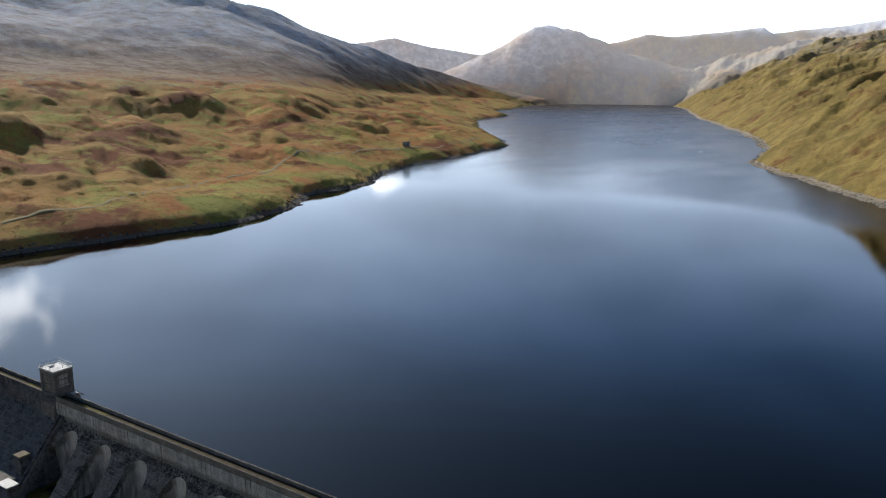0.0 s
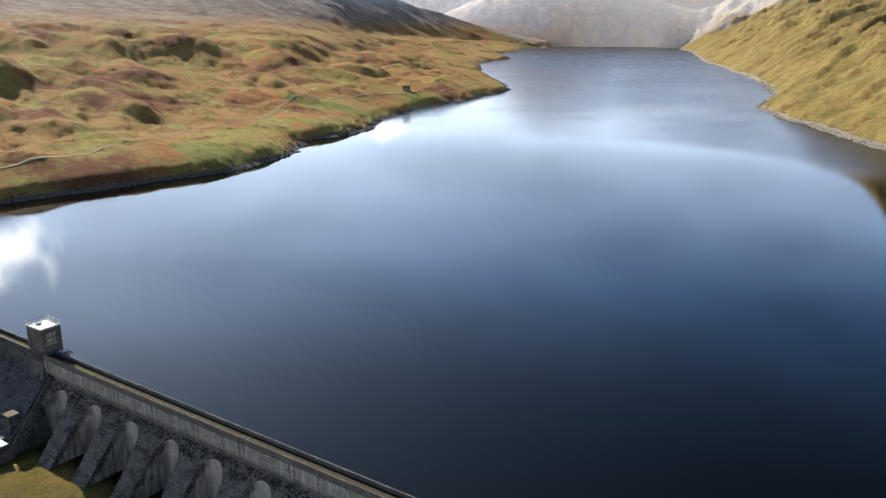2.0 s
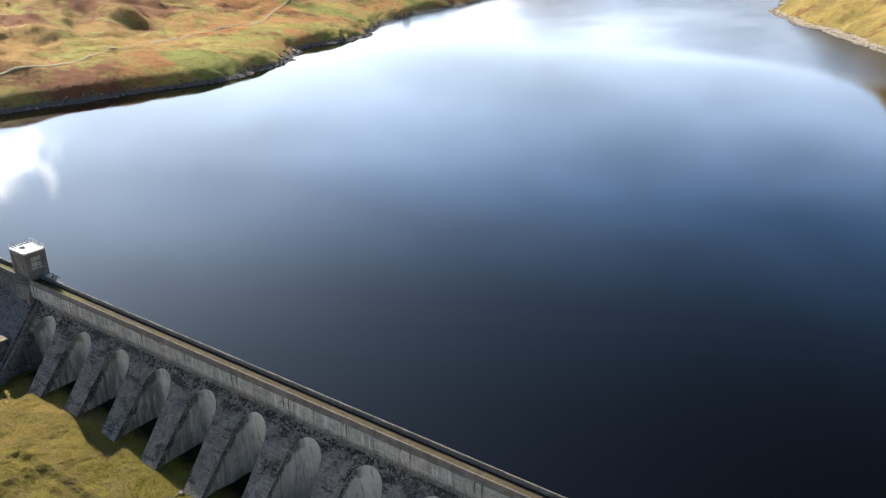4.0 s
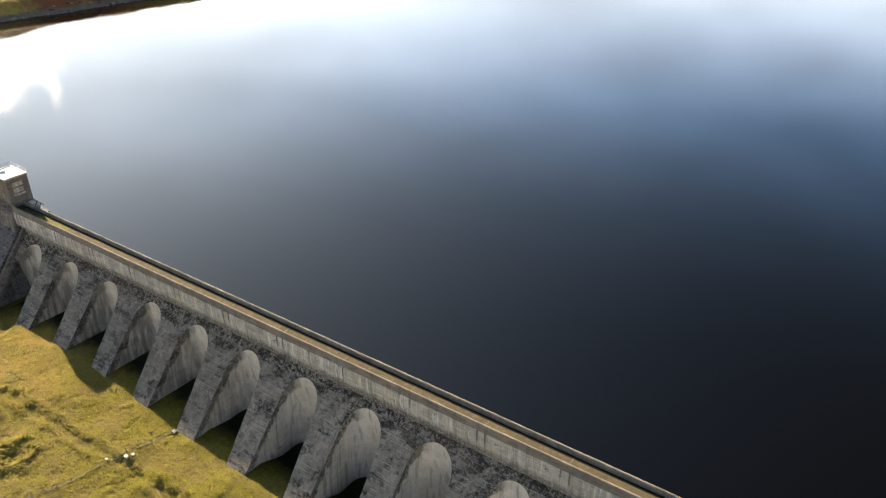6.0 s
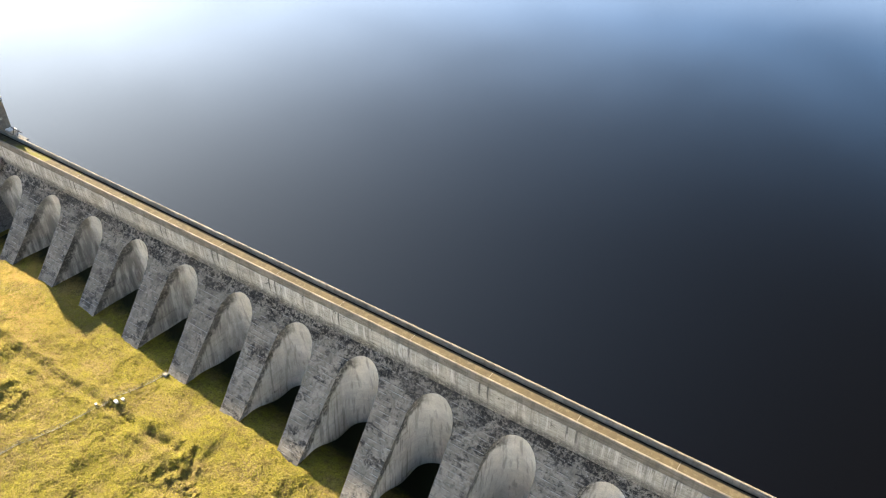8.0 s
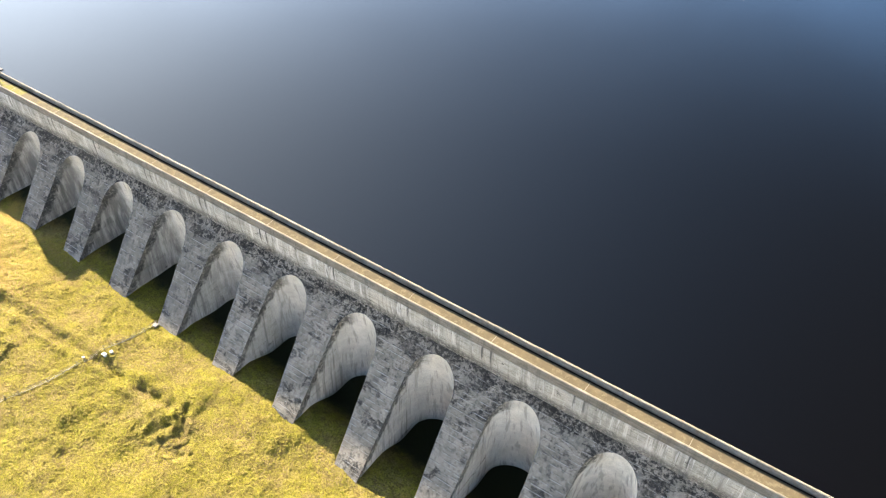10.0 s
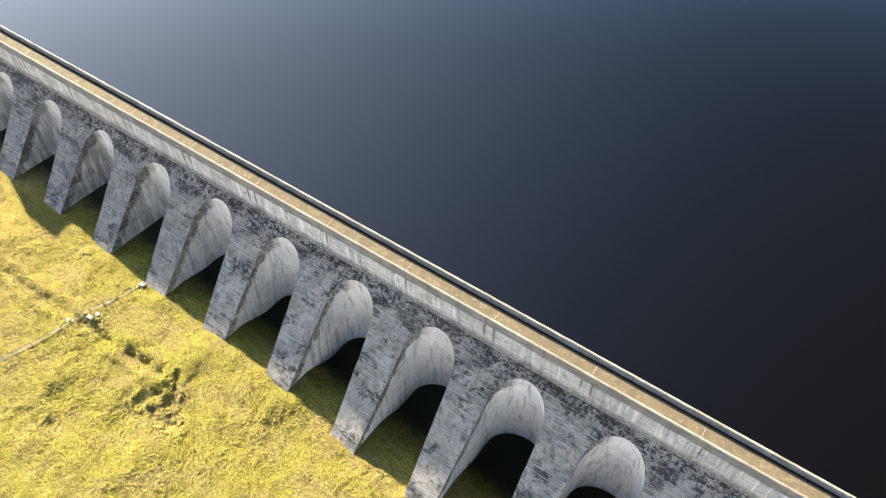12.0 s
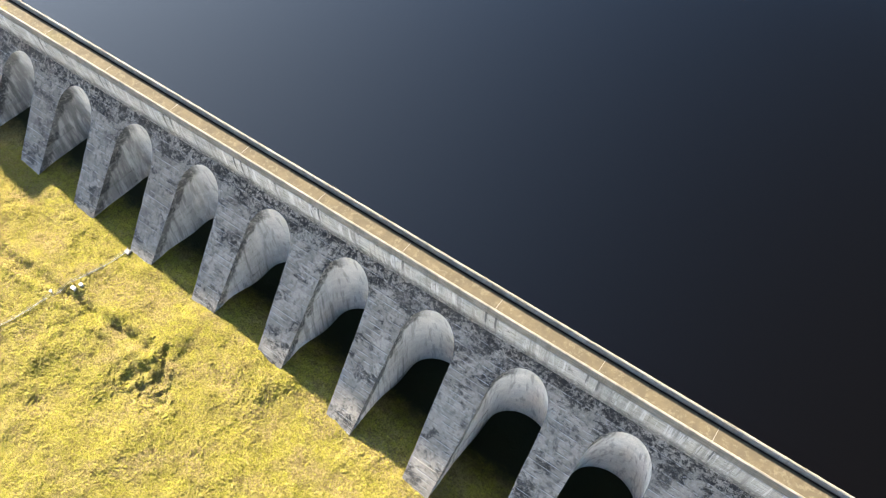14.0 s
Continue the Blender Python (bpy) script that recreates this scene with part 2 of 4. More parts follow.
M_BUTTRESS = concrete("board_marked_concrete", (0.41, 0.365, 0.3), (0.225, 0.2, 0.166), (0.07, 0.064, 0.055), 0.78, 0.75, 0.6, False, 0.6, stain_shade=0.45, beds=0.22)
M_CHEEK = concrete("smooth_formed_concrete", (0.74, 0.695, 0.61), (0.57, 0.535, 0.47), (0.2, 0.188, 0.165), 0.1, 1.5, 0.75, False, 0.25, stain_shade=0.85, beds=0.15, rim=0.95)
M_NICHE = concrete("smooth_pale_concrete", (0.78, 0.735, 0.65), (0.62, 0.585, 0.515), (0.24, 0.226, 0.196), 0, 2.6, 0.6, False, 0.18, stain_shade=0.85, beds=0.12, rim=0.95)
M_COPING = concrete("buff_coping_concrete", (0.36, 0.31, 0.22), (0.25, 0.21, 0.145), (0.16, 0.13, 0.08), 0, 0, 0.3)


def road_material():
    k = Mat("tan_gravel_road", 0.95, 0.15)
    c = k.mix(k.ramp(k.noise(0.5), 0.35, 0.65), (0.1, 0.078, 0.045), (0.074, 0.059, 0.036))
    moss = k.math("MULTIPLY", k.ramp(k.noise(0.2, 5), 0.5, 0.6), k.ramp(k.axis(0), 70, 10))
    c = k.mix(moss, c, (0.15, 0.14, 0.02))
    c = k.mix(k.math("MULTIPLY", k.ramp(k.noise(1.3, 7, 0.75), 0.5, 0.64), 0.5), c, (0.17, 0.145, 0.095))
    c = k.mix(k.math("MULTIPLY", k.noise(14.0, 4), 0.5), c, (0.06, 0.047, 0.03))
    k.color(c)
    return k.bump(k.noise(20.0), 0.02).m


M_ROAD = road_material()


def water_material():
    k = Mat("dark_lake_water", 0.03, 0.5)
    k.b.inputs["IOR"].default_value = 1.333
    k.color((0.0014, 0.0011, 0.0008))
    # calm water near the dam, ruffled past a slanting line further up the lake
    ahead = k.math("ADD", k.math("ADD", k.math("MULTIPLY", k.axis(0), -0.5556), k.math("MULTIPLY", k.axis(1), 0.8315)), 203.2)
    across = k.math("ADD", k.math("ADD", k.math("MULTIPLY", k.axis(0), 0.8315), k.math("MULTIPLY", k.axis(1), 0.5556)), -113.5)
    line = k.math("ADD", k.math("ADD", ahead, k.math("ADD", k.math("MULTIPLY", across, 0.45), k.ramp(across, 200, 320, 0.0, 110.0))), k.math("MULTIPLY", k.noise(0.012, 4, 0.6), 24.0))
    wind = k.ramp(line, 650, 800)
    far = k.ramp(ahead, 620, 2600)
    gust = k.ramp(k.noise(0.006, 4, 0.55, k.scaled(1.0, 0.45, 1.0)), 0.4, 0.6)
    k.put(k.b.inputs["Roughness"], k.math("ADD", k.math("ADD", k.math("MULTIPLY", wind, k.math("ADD", k.ramp(across, 60, 330, 0.1, 0.2), k.math("MULTIPLY", gust, 0.05))), k.math("MULTIPLY", far, 0.02)), 0.022))
    waves = k.math("ADD", k.noise(0.5, 4, 0.6, k.scaled(0.7, 1.6, 1.0)), k.math("MULTIPLY", k.noise(2.2, 3), 0.3))
    waves = k.math("MULTIPLY", waves, k.ramp(line, 660, 1200, 0.45, 1.8))
    return k.bump(waves, 0.03, 0.6).m


M_WATER = water_material()


FIELDS = ((-330, 506, 34, 17), (-362, 672, 15, 10), (-211, 252, 46, 24))      # x, y, radii of bright grass


def land_material(name, haze_glow=0.0):
    k = Mat(name, 0.97, 0.1)
    big = k.noise(0.006, 5, 0.6)
    mid = k.noise(0.022, 11, 0.78, None, 0.4)
    fine = k.noise(0.02, 5, 0.65) if haze_glow else k.noise(0.2, 9, 0.8)
    z = k.axis(2)
    right = k.math("ADD", k.math("MULTIPLY", k.axis(0), 0.8315), k.math("MULTIPLY", k.axis(1), 0.5556))
    right = k.ramp(right, 300, 1600) if haze_glow else k.ramp(right, 390, 480)
    left = k.math("SUBTRACT", 1.0, right)
    c = k.mix(k.ramp(big, 0.42, 0.58), (0.46, 0.2, 0.062), (0.44, 0.26, 0.075))
    c = k.mix(k.ramp(mid, 0.5, 0.56), c, (0.38, 0.33, 0.075))
    shoreward = k.math("MULTIPLY", k.ramp(k.math("ADD", z, k.math("MULTIPLY", big, 60.0)), 58, 40), k.ramp(mid, 0.44, 0.54))
    c = k.mix(k.math("MULTIPLY", shoreward, 0.65), c, (0.37, 0.32, 0.075))
    c = k.mix(k.ramp(k.noise(0.011, 6, 0.65), 0.53, 0.62), c, (0.25, 0.098, 0.04))
    slope_grass = k.mix(k.ramp(mid, 0.42, 0.56), (0.3, 0.235, 0.07), (0.2, 0.15, 0.048))
    slope_grass = k.mix(k.ramp(k.noise(0.016, 9, 0.78), 0.52, 0.62), slope_grass, (0.15, 0.075, 0.03))
    c = k.mix(k.math("MULTIPLY", right, 0.9), c, slope_grass)
    for fx, fy, rx, ry in FIELDS:
        dx = k.math("DIVIDE", k.math("SUBTRACT", k.axis(0), fx), rx)
        dy = k.math("DIVIDE", k.math("SUBTRACT", k.axis(1), fy), ry)
        d = k.math("ADD", k.math("ADD", k.math("MULTIPLY", dx, dx), k.math("MULTIPLY", dy, dy)), k.math("MULTIPLY", mid, 1.6))
        c = k.mix(k.ramp(d, 2.0, 1.5), c, (0.27, 0.27, 0.055))
    # heather ground, paled upslope to stand in for haze over the mountain
    hazed_heath = k.math("MULTIPLY", k.ramp(k.math("ADD", z, k.math("MULTIPLY", mid, 50.0)), 105, 150), left)
    c = k.mix(k.math("MULTIPLY", hazed_heath, 0.85), c, k.mix(k.ramp(z, 110, 240), k.mix(k.ramp(mid, 0.4, 0.6), (0.2, 0.155, 0.125), (0.4, 0.31, 0.25)), k.mix(k.ramp(mid, 0.4, 0.6), (0.33, 0.29, 0.27), (0.62, 0.56, 0.53))))
    c = k.mix(k.math("MULTIPLY", k.ramp(fine, 0.46, 0.64), 0.4), c, (0.12, 0.072, 0.036))
    steep = k.math("MULTIPLY", k.ramp(k.upness(), 0.76, 0.55), k.math("SUBTRACT", 1.0, k.math("MULTIPLY", right, 0.5)))
    c = k.mix(k.math("MULTIPLY", k.math("MULTIPLY", steep, k.ramp(fine, 0.4, 0.55)), 0.55), c, k.mix(fine, (0.06, 0.05, 0.045), (0.16, 0.14, 0.12)))
    snow = k.ramp(k.math("ADD", z, k.math("MULTIPLY", k.noise(0.013, 10, 0.75), 300.0)), 280, 430)
    snow = k.math("MULTIPLY", k.math("MULTIPLY", snow, k.ramp(k.noise(0.012, 5, 0.65) if haze_glow else k.noise(0.05, 10, 0.85, k.scaled(1.0, 0.45, 1.0)), 0.42, 0.56, 0.1, 0.85)), k.math("SUBTRACT", 1.0, k.math("MULTIPLY", right, 0.8)))
    # colour pulled halfway towards haze tones, snow only on the tops
    if haze_glow:
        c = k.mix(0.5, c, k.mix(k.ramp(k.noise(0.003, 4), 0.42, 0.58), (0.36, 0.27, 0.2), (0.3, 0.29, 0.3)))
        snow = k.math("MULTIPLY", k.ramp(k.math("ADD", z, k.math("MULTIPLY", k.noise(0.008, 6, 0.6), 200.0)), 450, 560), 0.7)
    c = k.mix(snow, c, (0.66, 0.69, 0.75))
    edge = k.math("ADD", z, k.math("MULTIPLY", fine, 2.4))
    shore = k.math("MULTIPLY", k.ramp(edge, 3.7, 2.5), k.ramp(k.axis(1), 4, 10))
    low = k.math("MULTIPLY", k.ramp(k.axis(1), 10, 4), k.ramp(z, 4, -4))
    c = k.mix(low, c, k.mix(k.ramp(fine, 0.4, 0.6), (0.225, 0.2, 0.034), (0.2, 0.15, 0.052)))
    c = k.mix(shore, c, k.mix(right, k.mix(k.noise(0.4, 8, 0.8), (0.07, 0.06, 0.05), (0.27, 0.235, 0.195)), k.mix(mid, (0.26, 0.21, 0.15), (0.46, 0.4, 0.31))))
    k.color(c)
    # aerial haze put in as emission, growing with distance
    if haze_glow:
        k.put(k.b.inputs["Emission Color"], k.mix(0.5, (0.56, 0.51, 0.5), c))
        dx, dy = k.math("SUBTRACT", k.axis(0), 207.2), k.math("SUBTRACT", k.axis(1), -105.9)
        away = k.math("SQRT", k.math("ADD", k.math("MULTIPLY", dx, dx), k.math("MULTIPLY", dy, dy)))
        k.put(k.b.inputs["Emission Strength"], k.ramp(away, 3960, 4480, 0.0, haze_glow))
    return k.bump(k.noise(0.01, 6, 0.6), 14.0, 1.0).m if haze_glow else k.bump(k.noise(0.08, 10, 0.75), 3.2, 1.0).m


M_LAND = land_material("moor_grass_heather_rock")
M_DISTANCE = land_material("hazed_distant_moor", 0.6)


def meadow_material():
    k = Mat("mossy_yellow_grass", 0.95, 0.1)
    mid = k.noise(0.16, 6, 0.68)
    c = k.mix(k.ramp(mid, 0.42, 0.6), (0.255, 0.226, 0.028), (0.25, 0.188, 0.07))
    c = k.mix(k.math("MULTIPLY", k.ramp(k.noise(0.9, 9, 0.8), 0.46, 0.6), 0.7), c, (0.14, 0.1, 0.034))
    c = k.mix(k.math("MULTIPLY", k.ramp(k.noise(4.0, 9, 0.84), 0.45, 0.58), 0.72), c, (0.075, 0.06, 0.013))
    bracken = k.math("MULTIPLY", k.ramp(k.noise(0.09, 6, 0.7), 0.42, 0.56), k.ramp(k.axis(0), 78, 30))
    c = k.mix(k.math("MULTIPLY", bracken, 0.6), c, (0.33, 0.21, 0.06))
    # the ground turns darker towards the dam, with a ragged edge
    near_dam = k.ramp(k.math("ADD", k.axis(1), k.math("MULTIPLY", k.noise(0.5, 5, 0.7), 5.0)), -7.0, -2.5)
    c = k.mix(near_dam, c, (0.034, 0.036, 0.018))
    k.color(c)
    return k.bump(k.math("ADD", k.noise(2.6, 8, 0.8), k.math("MULTIPLY", k.noise(0.8, 5, 0.6), 0.8)), 0.8, 1.0).m


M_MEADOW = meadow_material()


def plain(name, rgb, rough=0.7, metal=0.0, spec=0.3):
    k = Mat(name, rough, spec)
    k.b.inputs["Metallic"].default_value = metal
    n = k.noise(3.0, 5)
    k.color(k.mix(k.ramp(n, 0.3, 0.7), rgb, [v * 0.7 for v in rgb]))
    return k.m


M_WHITE = plain("white_roof_sheet", (0.62, 0.61, 0.58), 0.6)
M_DARK = plain("dark_steel", (0.04, 0.04, 0.045), 0.5, 0.6)
M_SHADE_STRIP = plain("black_shade_strip", (0.016, 0.013, 0.011), 0.95, 0.0, 0.03)
M_STEEL = plain("galvanised_steel", (0.45, 0.46, 0.47), 0.45, 0.7)


def tussock_material():
    k = Mat("tussock_grass", 0.95, 0.1)
    c = k.mix(k.island(), (0.235, 0.2, 0.03), (0.222, 0.172, 0.052))
    k.color(k.mix(k.ramp(k.noise(5.0, 4), 0.4, 0.7), c, (0.15, 0.12, 0.022)))
    return k.m


M_TUSSOCK = tussock_material()


def clump_material(name, colors):
    k = Mat(name, 0.95, 0.1)
    c = colors[0]
    for i, other in enumerate(colors[1:]):
        edge = (i + 1) / len(colors)
        c = k.mix(k.math("GREATER_THAN", k.island(), edge), c, other)
    k.color(k.mix(k.math("MULTIPLY", k.noise(0.9, 5, 0.75), 0.4), c, [v * 0.5 for v in colors[0]]))
    return k.m


M_HEATHER = clump_material("heather_and_rush_clumps", [(0.3, 0.145, 0.05), (0.32, 0.2, 0.065), (0.27, 0.215, 0.05), (0.22, 0.12, 0.05), (0.33, 0.18, 0.06)])
M_BOULDER = clump_material("shore_boulders", [(0.12, 0.105, 0.09), (0.2, 0.18, 0.155), (0.3, 0.27, 0.235), (0.08, 0.07, 0.06)])
M_TRACK = plain("pale_track_gravel", (0.34, 0.28, 0.14), 0.95)
M_WOOD = plain("weathered_grey_timber", (0.2, 0.17, 0.13), 0.9)


# ---- mesh helpers ----
def mesh_object(name, verts, faces, material, parent=None, label="", smooth=False):
    me = bpy.data.meshes.new(name)
    me.from_pydata([tuple(map(float, v)) for v in verts], [], faces)
    if smooth:
        me.polygons.foreach_set("use_smooth", [True] * len(me.polygons))
    me.materials.append(material)
    ob = new(name, me)
    if parent:
        ob.parent = parent
    return tagged(ob, label)


def part(name, bm, material, parent, label="", smooth=False):
    bmesh.ops.recalc_face_normals(bm, faces=bm.faces)
    me = bpy.data.meshes.new(name)
    bm.to_mesh(me)
    bm.free()
    if smooth:
        me.polygons.foreach_set("use_smooth", [True] * len(me.polygons))
    me.materials.append(material)
    ob = new(name, me)
    if parent:
        ob.parent = parent
    return tagged(ob, label)


def box(bm, x0, y0, z0, x1, y1, z1, bevel=0.0):
    vs = [bm.verts.new((x, y, z)) for x in (x0, x1) for y in (y0, y1) for z in (z0, z1)]
    fs = [bm.faces.new([vs[i] for i in f]) for f in ((0, 1, 3, 2), (4, 6, 7, 5), (0, 4, 5, 1), (2, 3, 7, 6), (0, 2, 6, 4), (1, 5, 7, 3))]
    if bevel:
        bmesh.ops.bevel(bm, geom=list({e for f in fs for e in f.edges}), offset=bevel, segments=2, affect="EDGES", profile=0.6)
    return bm


def extrude_x(bm, profile, x0, x1):
    """A closed (y, z) outline drawn out along x."""
    a = [bm.verts.new((x0, y, z)) for y, z in profile]
    b = [bm.verts.new((x1, y, z)) for y, z in profile]
    n = len(profile)
    for i in range(n):
        bm.faces.new((a[i], a[(i + 1) % n], b[(i + 1) % n], b[i]))
    bm.faces.new(a[::-1])
    bm.faces.new(b)
    return bm


# ---- ground, hills and lake ----
HEAD = radians(33.75)
FWD = np.array([-math.sin(HEAD), math.cos(HEAD)])
RGT = np.array([math.cos(HEAD), math.sin(HEAD)])
HUB = np.array([207.2, -105.9])

LEFT_SHORE = [(-400, -420), (150, -330), (270, -258), (404, -246), (457, -197), (517, -138), (575, -114), (651, -118), (711, -77), (870, -54),
              (955, -17), (1051, 43), (1223, 103), (1429, 100), (1716, 76), (2146, 103), (2475, 208), (2858, 178), (3885, 452), (4250, 760), (5200, 900)]
RIGHT_SHORE = [(-400, 300), (100, 335), (598, 347), (773, 362), (888, 366), (985, 385), (1146, 474), (1429, 568), (1922, 678),
               (2524, 806), (3294, 1019), (4000, 1150), (4250, 1050), (5200, 950)]


def hash2(ix, iy, seed):
    h = (ix * 374761393 + iy * 668265263 + seed * 982451653) & 0x7FFFFFFF
    h = ((h ^ (h >> 13)) * 1274126177) & 0x7FFFFFFF
    return ((h ^ (h >> 16)) & 0xFFFF) / 65535.0


def value_noise(x, y, seed):
    ix, iy = np.floor(x).astype(np.int64), np.floor(y).astype(np.int64)
    fx, fy = x - ix, y - iy
    fx, fy = fx * fx * fx * (fx * (fx * 6 - 15) + 10), fy * fy * fy * (fy * (fy * 6 - 15) + 10)
    a, b = hash2(ix, iy, seed), hash2(ix + 1, iy, seed)
    c, d = hash2(ix, iy + 1, seed), hash2(ix + 1, iy + 1, seed)
    return (a * (1 - fx) + b * fx) * (1 - fy) + (c * (1 - fx) + d * fx) * fy


def fbm(x, y, octaves, seed, gain=0.5):
    total, amp, norm = 0.0, 1.0, 0.0
    for o in range(octaves):
        c, s = math.cos(o * 1.3 + 0.4), math.sin(o * 1.3 + 0.4)
        total = total + amp * value_noise((c * x - s * y) * 2**o, (s * x + c * y) * 2**o, seed + o)
        norm, amp = norm + amp, amp * gain
    return total / norm


def smooth(a, b, x):
    t = np.clip((x - a) / (b - a), 0, 1)
    return t * t * (3 - 2 * t)


def soft_interp(az, xs, ys):
    return sum(np.interp(az + d, xs, ys) for d in (-3, -2, -1, 0, 1, 2, 3)) / 7


def below_dam(x, y):
    """Ground under and downstream of the dam."""
    z = np.interp(x, (-140, -60, 8, 24, 42, 57, 72, 87, 102, 117, 132, 200, 280, 540), (2, -16, -16.5, -14.1, -14.1, -14.4, -15.4, -16.1, -16.6, -17.3, -18.8, -24, -25, 2))
    z = z - smooth(-11, -3, y) * (0.2 + 3.1 * smooth(64, 118, x))       # the floors of the bays were dug deeper
    return z + 0.06 * np.clip(y + 13, -200, 4)


def land(x, y):
    """Height of the ground at x, y."""
    dx, dy = x - HUB[0], y - HUB[1]
    u, v = dx * RGT[0] + dy * RGT[1], dx * FWD[0] + dy * FWD[1]
    wob = (fbm(x / 70, y / 70, 4, 11) - 0.5) * 24 * smooth(450, 1200, v) + (fbm(x / 30, y / 30, 5, 15, 0.6) - 0.5) * (9 + 14 * smooth(480, 600, v))
    ul = np.interp(v, *zip(*LEFT_SHORE)) + wob
    ur = np.interp(v, *zip(*RIGHT_SHORE)) + wob * 0.8
    dl, dr, de = ul - u, u - ur, v - 4160
    d = np.maximum(np.maximum(dl, dr), de)
    # left: hummocky terrace, then the mountain
    rho, az = np.hypot(u, v), np.degrees(np.arctan2(u, v))
    hum = np.abs(2 * fbm(x / 230, y / 170, 3, 3) - 1)
    lump = np.abs(2 * fbm(x / 95 + 7, y / 70, 4, 8) - 1)
    p = np.maximum(dl, 0)
    crag = np.abs(2 * fbm(x / 46 + 3, y / 34, 4, 43) - 1)
    hl = 3.6 * smooth(0, 20, p) + 95 * (1 - np.exp(-p / 400)) + smooth(2, 130, p) * (27 * (hum - 0.33) + 13 * (lump - 0.3) + 3.5 * (crag - 0.3) + 3.2 * (fbm(x / 20, y / 20, 4, 9, 0.6) - 0.5)) * smooth(5200, 900, rho)
    rough = fbm(x / 260, y / 260, 7, 21, 0.55)
    top = soft_interp(az, (-60, -40, -30, -22, -15, -10.5, -6, -2.7, 2, 7), (560, 530, 490, 440, 385, 320, 266, 188, 120, 20))
    crest = soft_interp(az, (-40, -30, -15, -6, -2.7, 3), (2500, 2700, 2800, 3200, 3700, 4200))
    base = soft_interp(az + 3 * (rough - 0.5), (-40, -30, -15, -9, -5, 0, 5), (1000, 1050, 1020, 1100, 1700, 2900, 3800))
    m = np.clip((rho - base + 200 * (fbm(x / 420, y / 420, 3, 23) - 0.5)) / (crest - base), 0, 1.25)
    rise = np.where(m < 1, m ** 1.25, 1 - 1.2 * (m - 1))
    flank = 9 * (np.abs(2 * fbm(u / 170 - v / 900, v / 700, 5, 45, 0.55) - 1) - 0.3) * smooth(0.05, 0.4, m) * smooth(1.0, 0.75, m)
    hl = np.maximum(hl * smooth(0.45, 0.02, m), 0) + flank + np.maximum(top, 0) * rise * (0.93 + 0.14 * fbm(x / 260, y / 260, 8, 25, 0.5)) * smooth(0, 90, p)
    # right: steep grass slope with gullies
    p = np.maximum(dr, 0)
    gul = fbm(x / 160 + 3, y / 420, 5, 31)
    hr = 1.5 * smooth(0, 22, p) + 470 * (1 - np.exp(-np.maximum(p - 14, 0) * (0.40 + 0.28 * gul) / 370)) * (0.82 + 0.36 * fbm(x / 300, y / 300, 6, 37)) + smooth(16, 120, p) * (46 * (np.abs(2 * fbm(v / 105 - p / 500, p / 520, 4, 33) - 1) - 0.3) * smooth(10, 260, p) + 17 * (np.abs(2 * fbm(v / 62 - p / 150, p / 260, 5, 39, 0.6) - 1) - 0.3) + 14 * (fbm(v / 34, p / 150, 4, 36) - 0.5) + 5 * (fbm(x / 18, y / 18, 4, 35) - 0.5))
    # head of the lake: rounded hill, and the ranges behind it
    hill = np.interp(az, (-3, -0.2, 3.6, 6.5, 8, 9.4, 11.5, 13, 18, 22), (60, 160, 300, 414, 433, 414, 348, 270, 186, 40))
    hill = hill * smooth(4120, 4520, rho) ** 0.8 * smooth(5200, 4500, rho) ** 0.3 * (0.9 + 0.2 * fbm(x / 190, y / 190, 6, 91, 0.5))
    far = np.interp(az, (-12, -5.6, -3.5, -1, 1.9, 5, 12.6, 14.2, 16.2, 18.9, 21.8, 22.4, 26, 32), (250, 350, 374, 333, 287, 250, 350, 396, 380, 400, 430, 390, 420, 480))
    far = smooth(4580, 4840, rho) * far * (0.96 + 0.08 * rough)
    he = np.maximum(hill, far) * smooth(0, 40, np.maximum(d, 0))
    h = np.where(dl > 0, hl, 0) + np.where(dr > 0, hr, 0)
    h = np.maximum(h, he)
    h = np.where(d > 0, h, -np.minimum(-d * 0.35, 34.0))
    down = below_dam(x, y) + 3 * (fbm(x / 40, y / 40, 4, 51) - 0.5)
    return np.where(y < 9, np.maximum(down, np.where(d > 60, h - 12, -99)), h)


def grid_faces(rows, cols, closed=False):
    faces = []
    for i in range(rows - 1):
        for j in range(cols if closed else cols - 1):
            a, b = i * cols + j, i * cols + (j + 1) % cols
            faces.append((a, b, b + cols, a + cols))
    return faces


MEADOW = (10.0, 215.0, -74.0, 9.0)       # the stretch of ground drawn finely


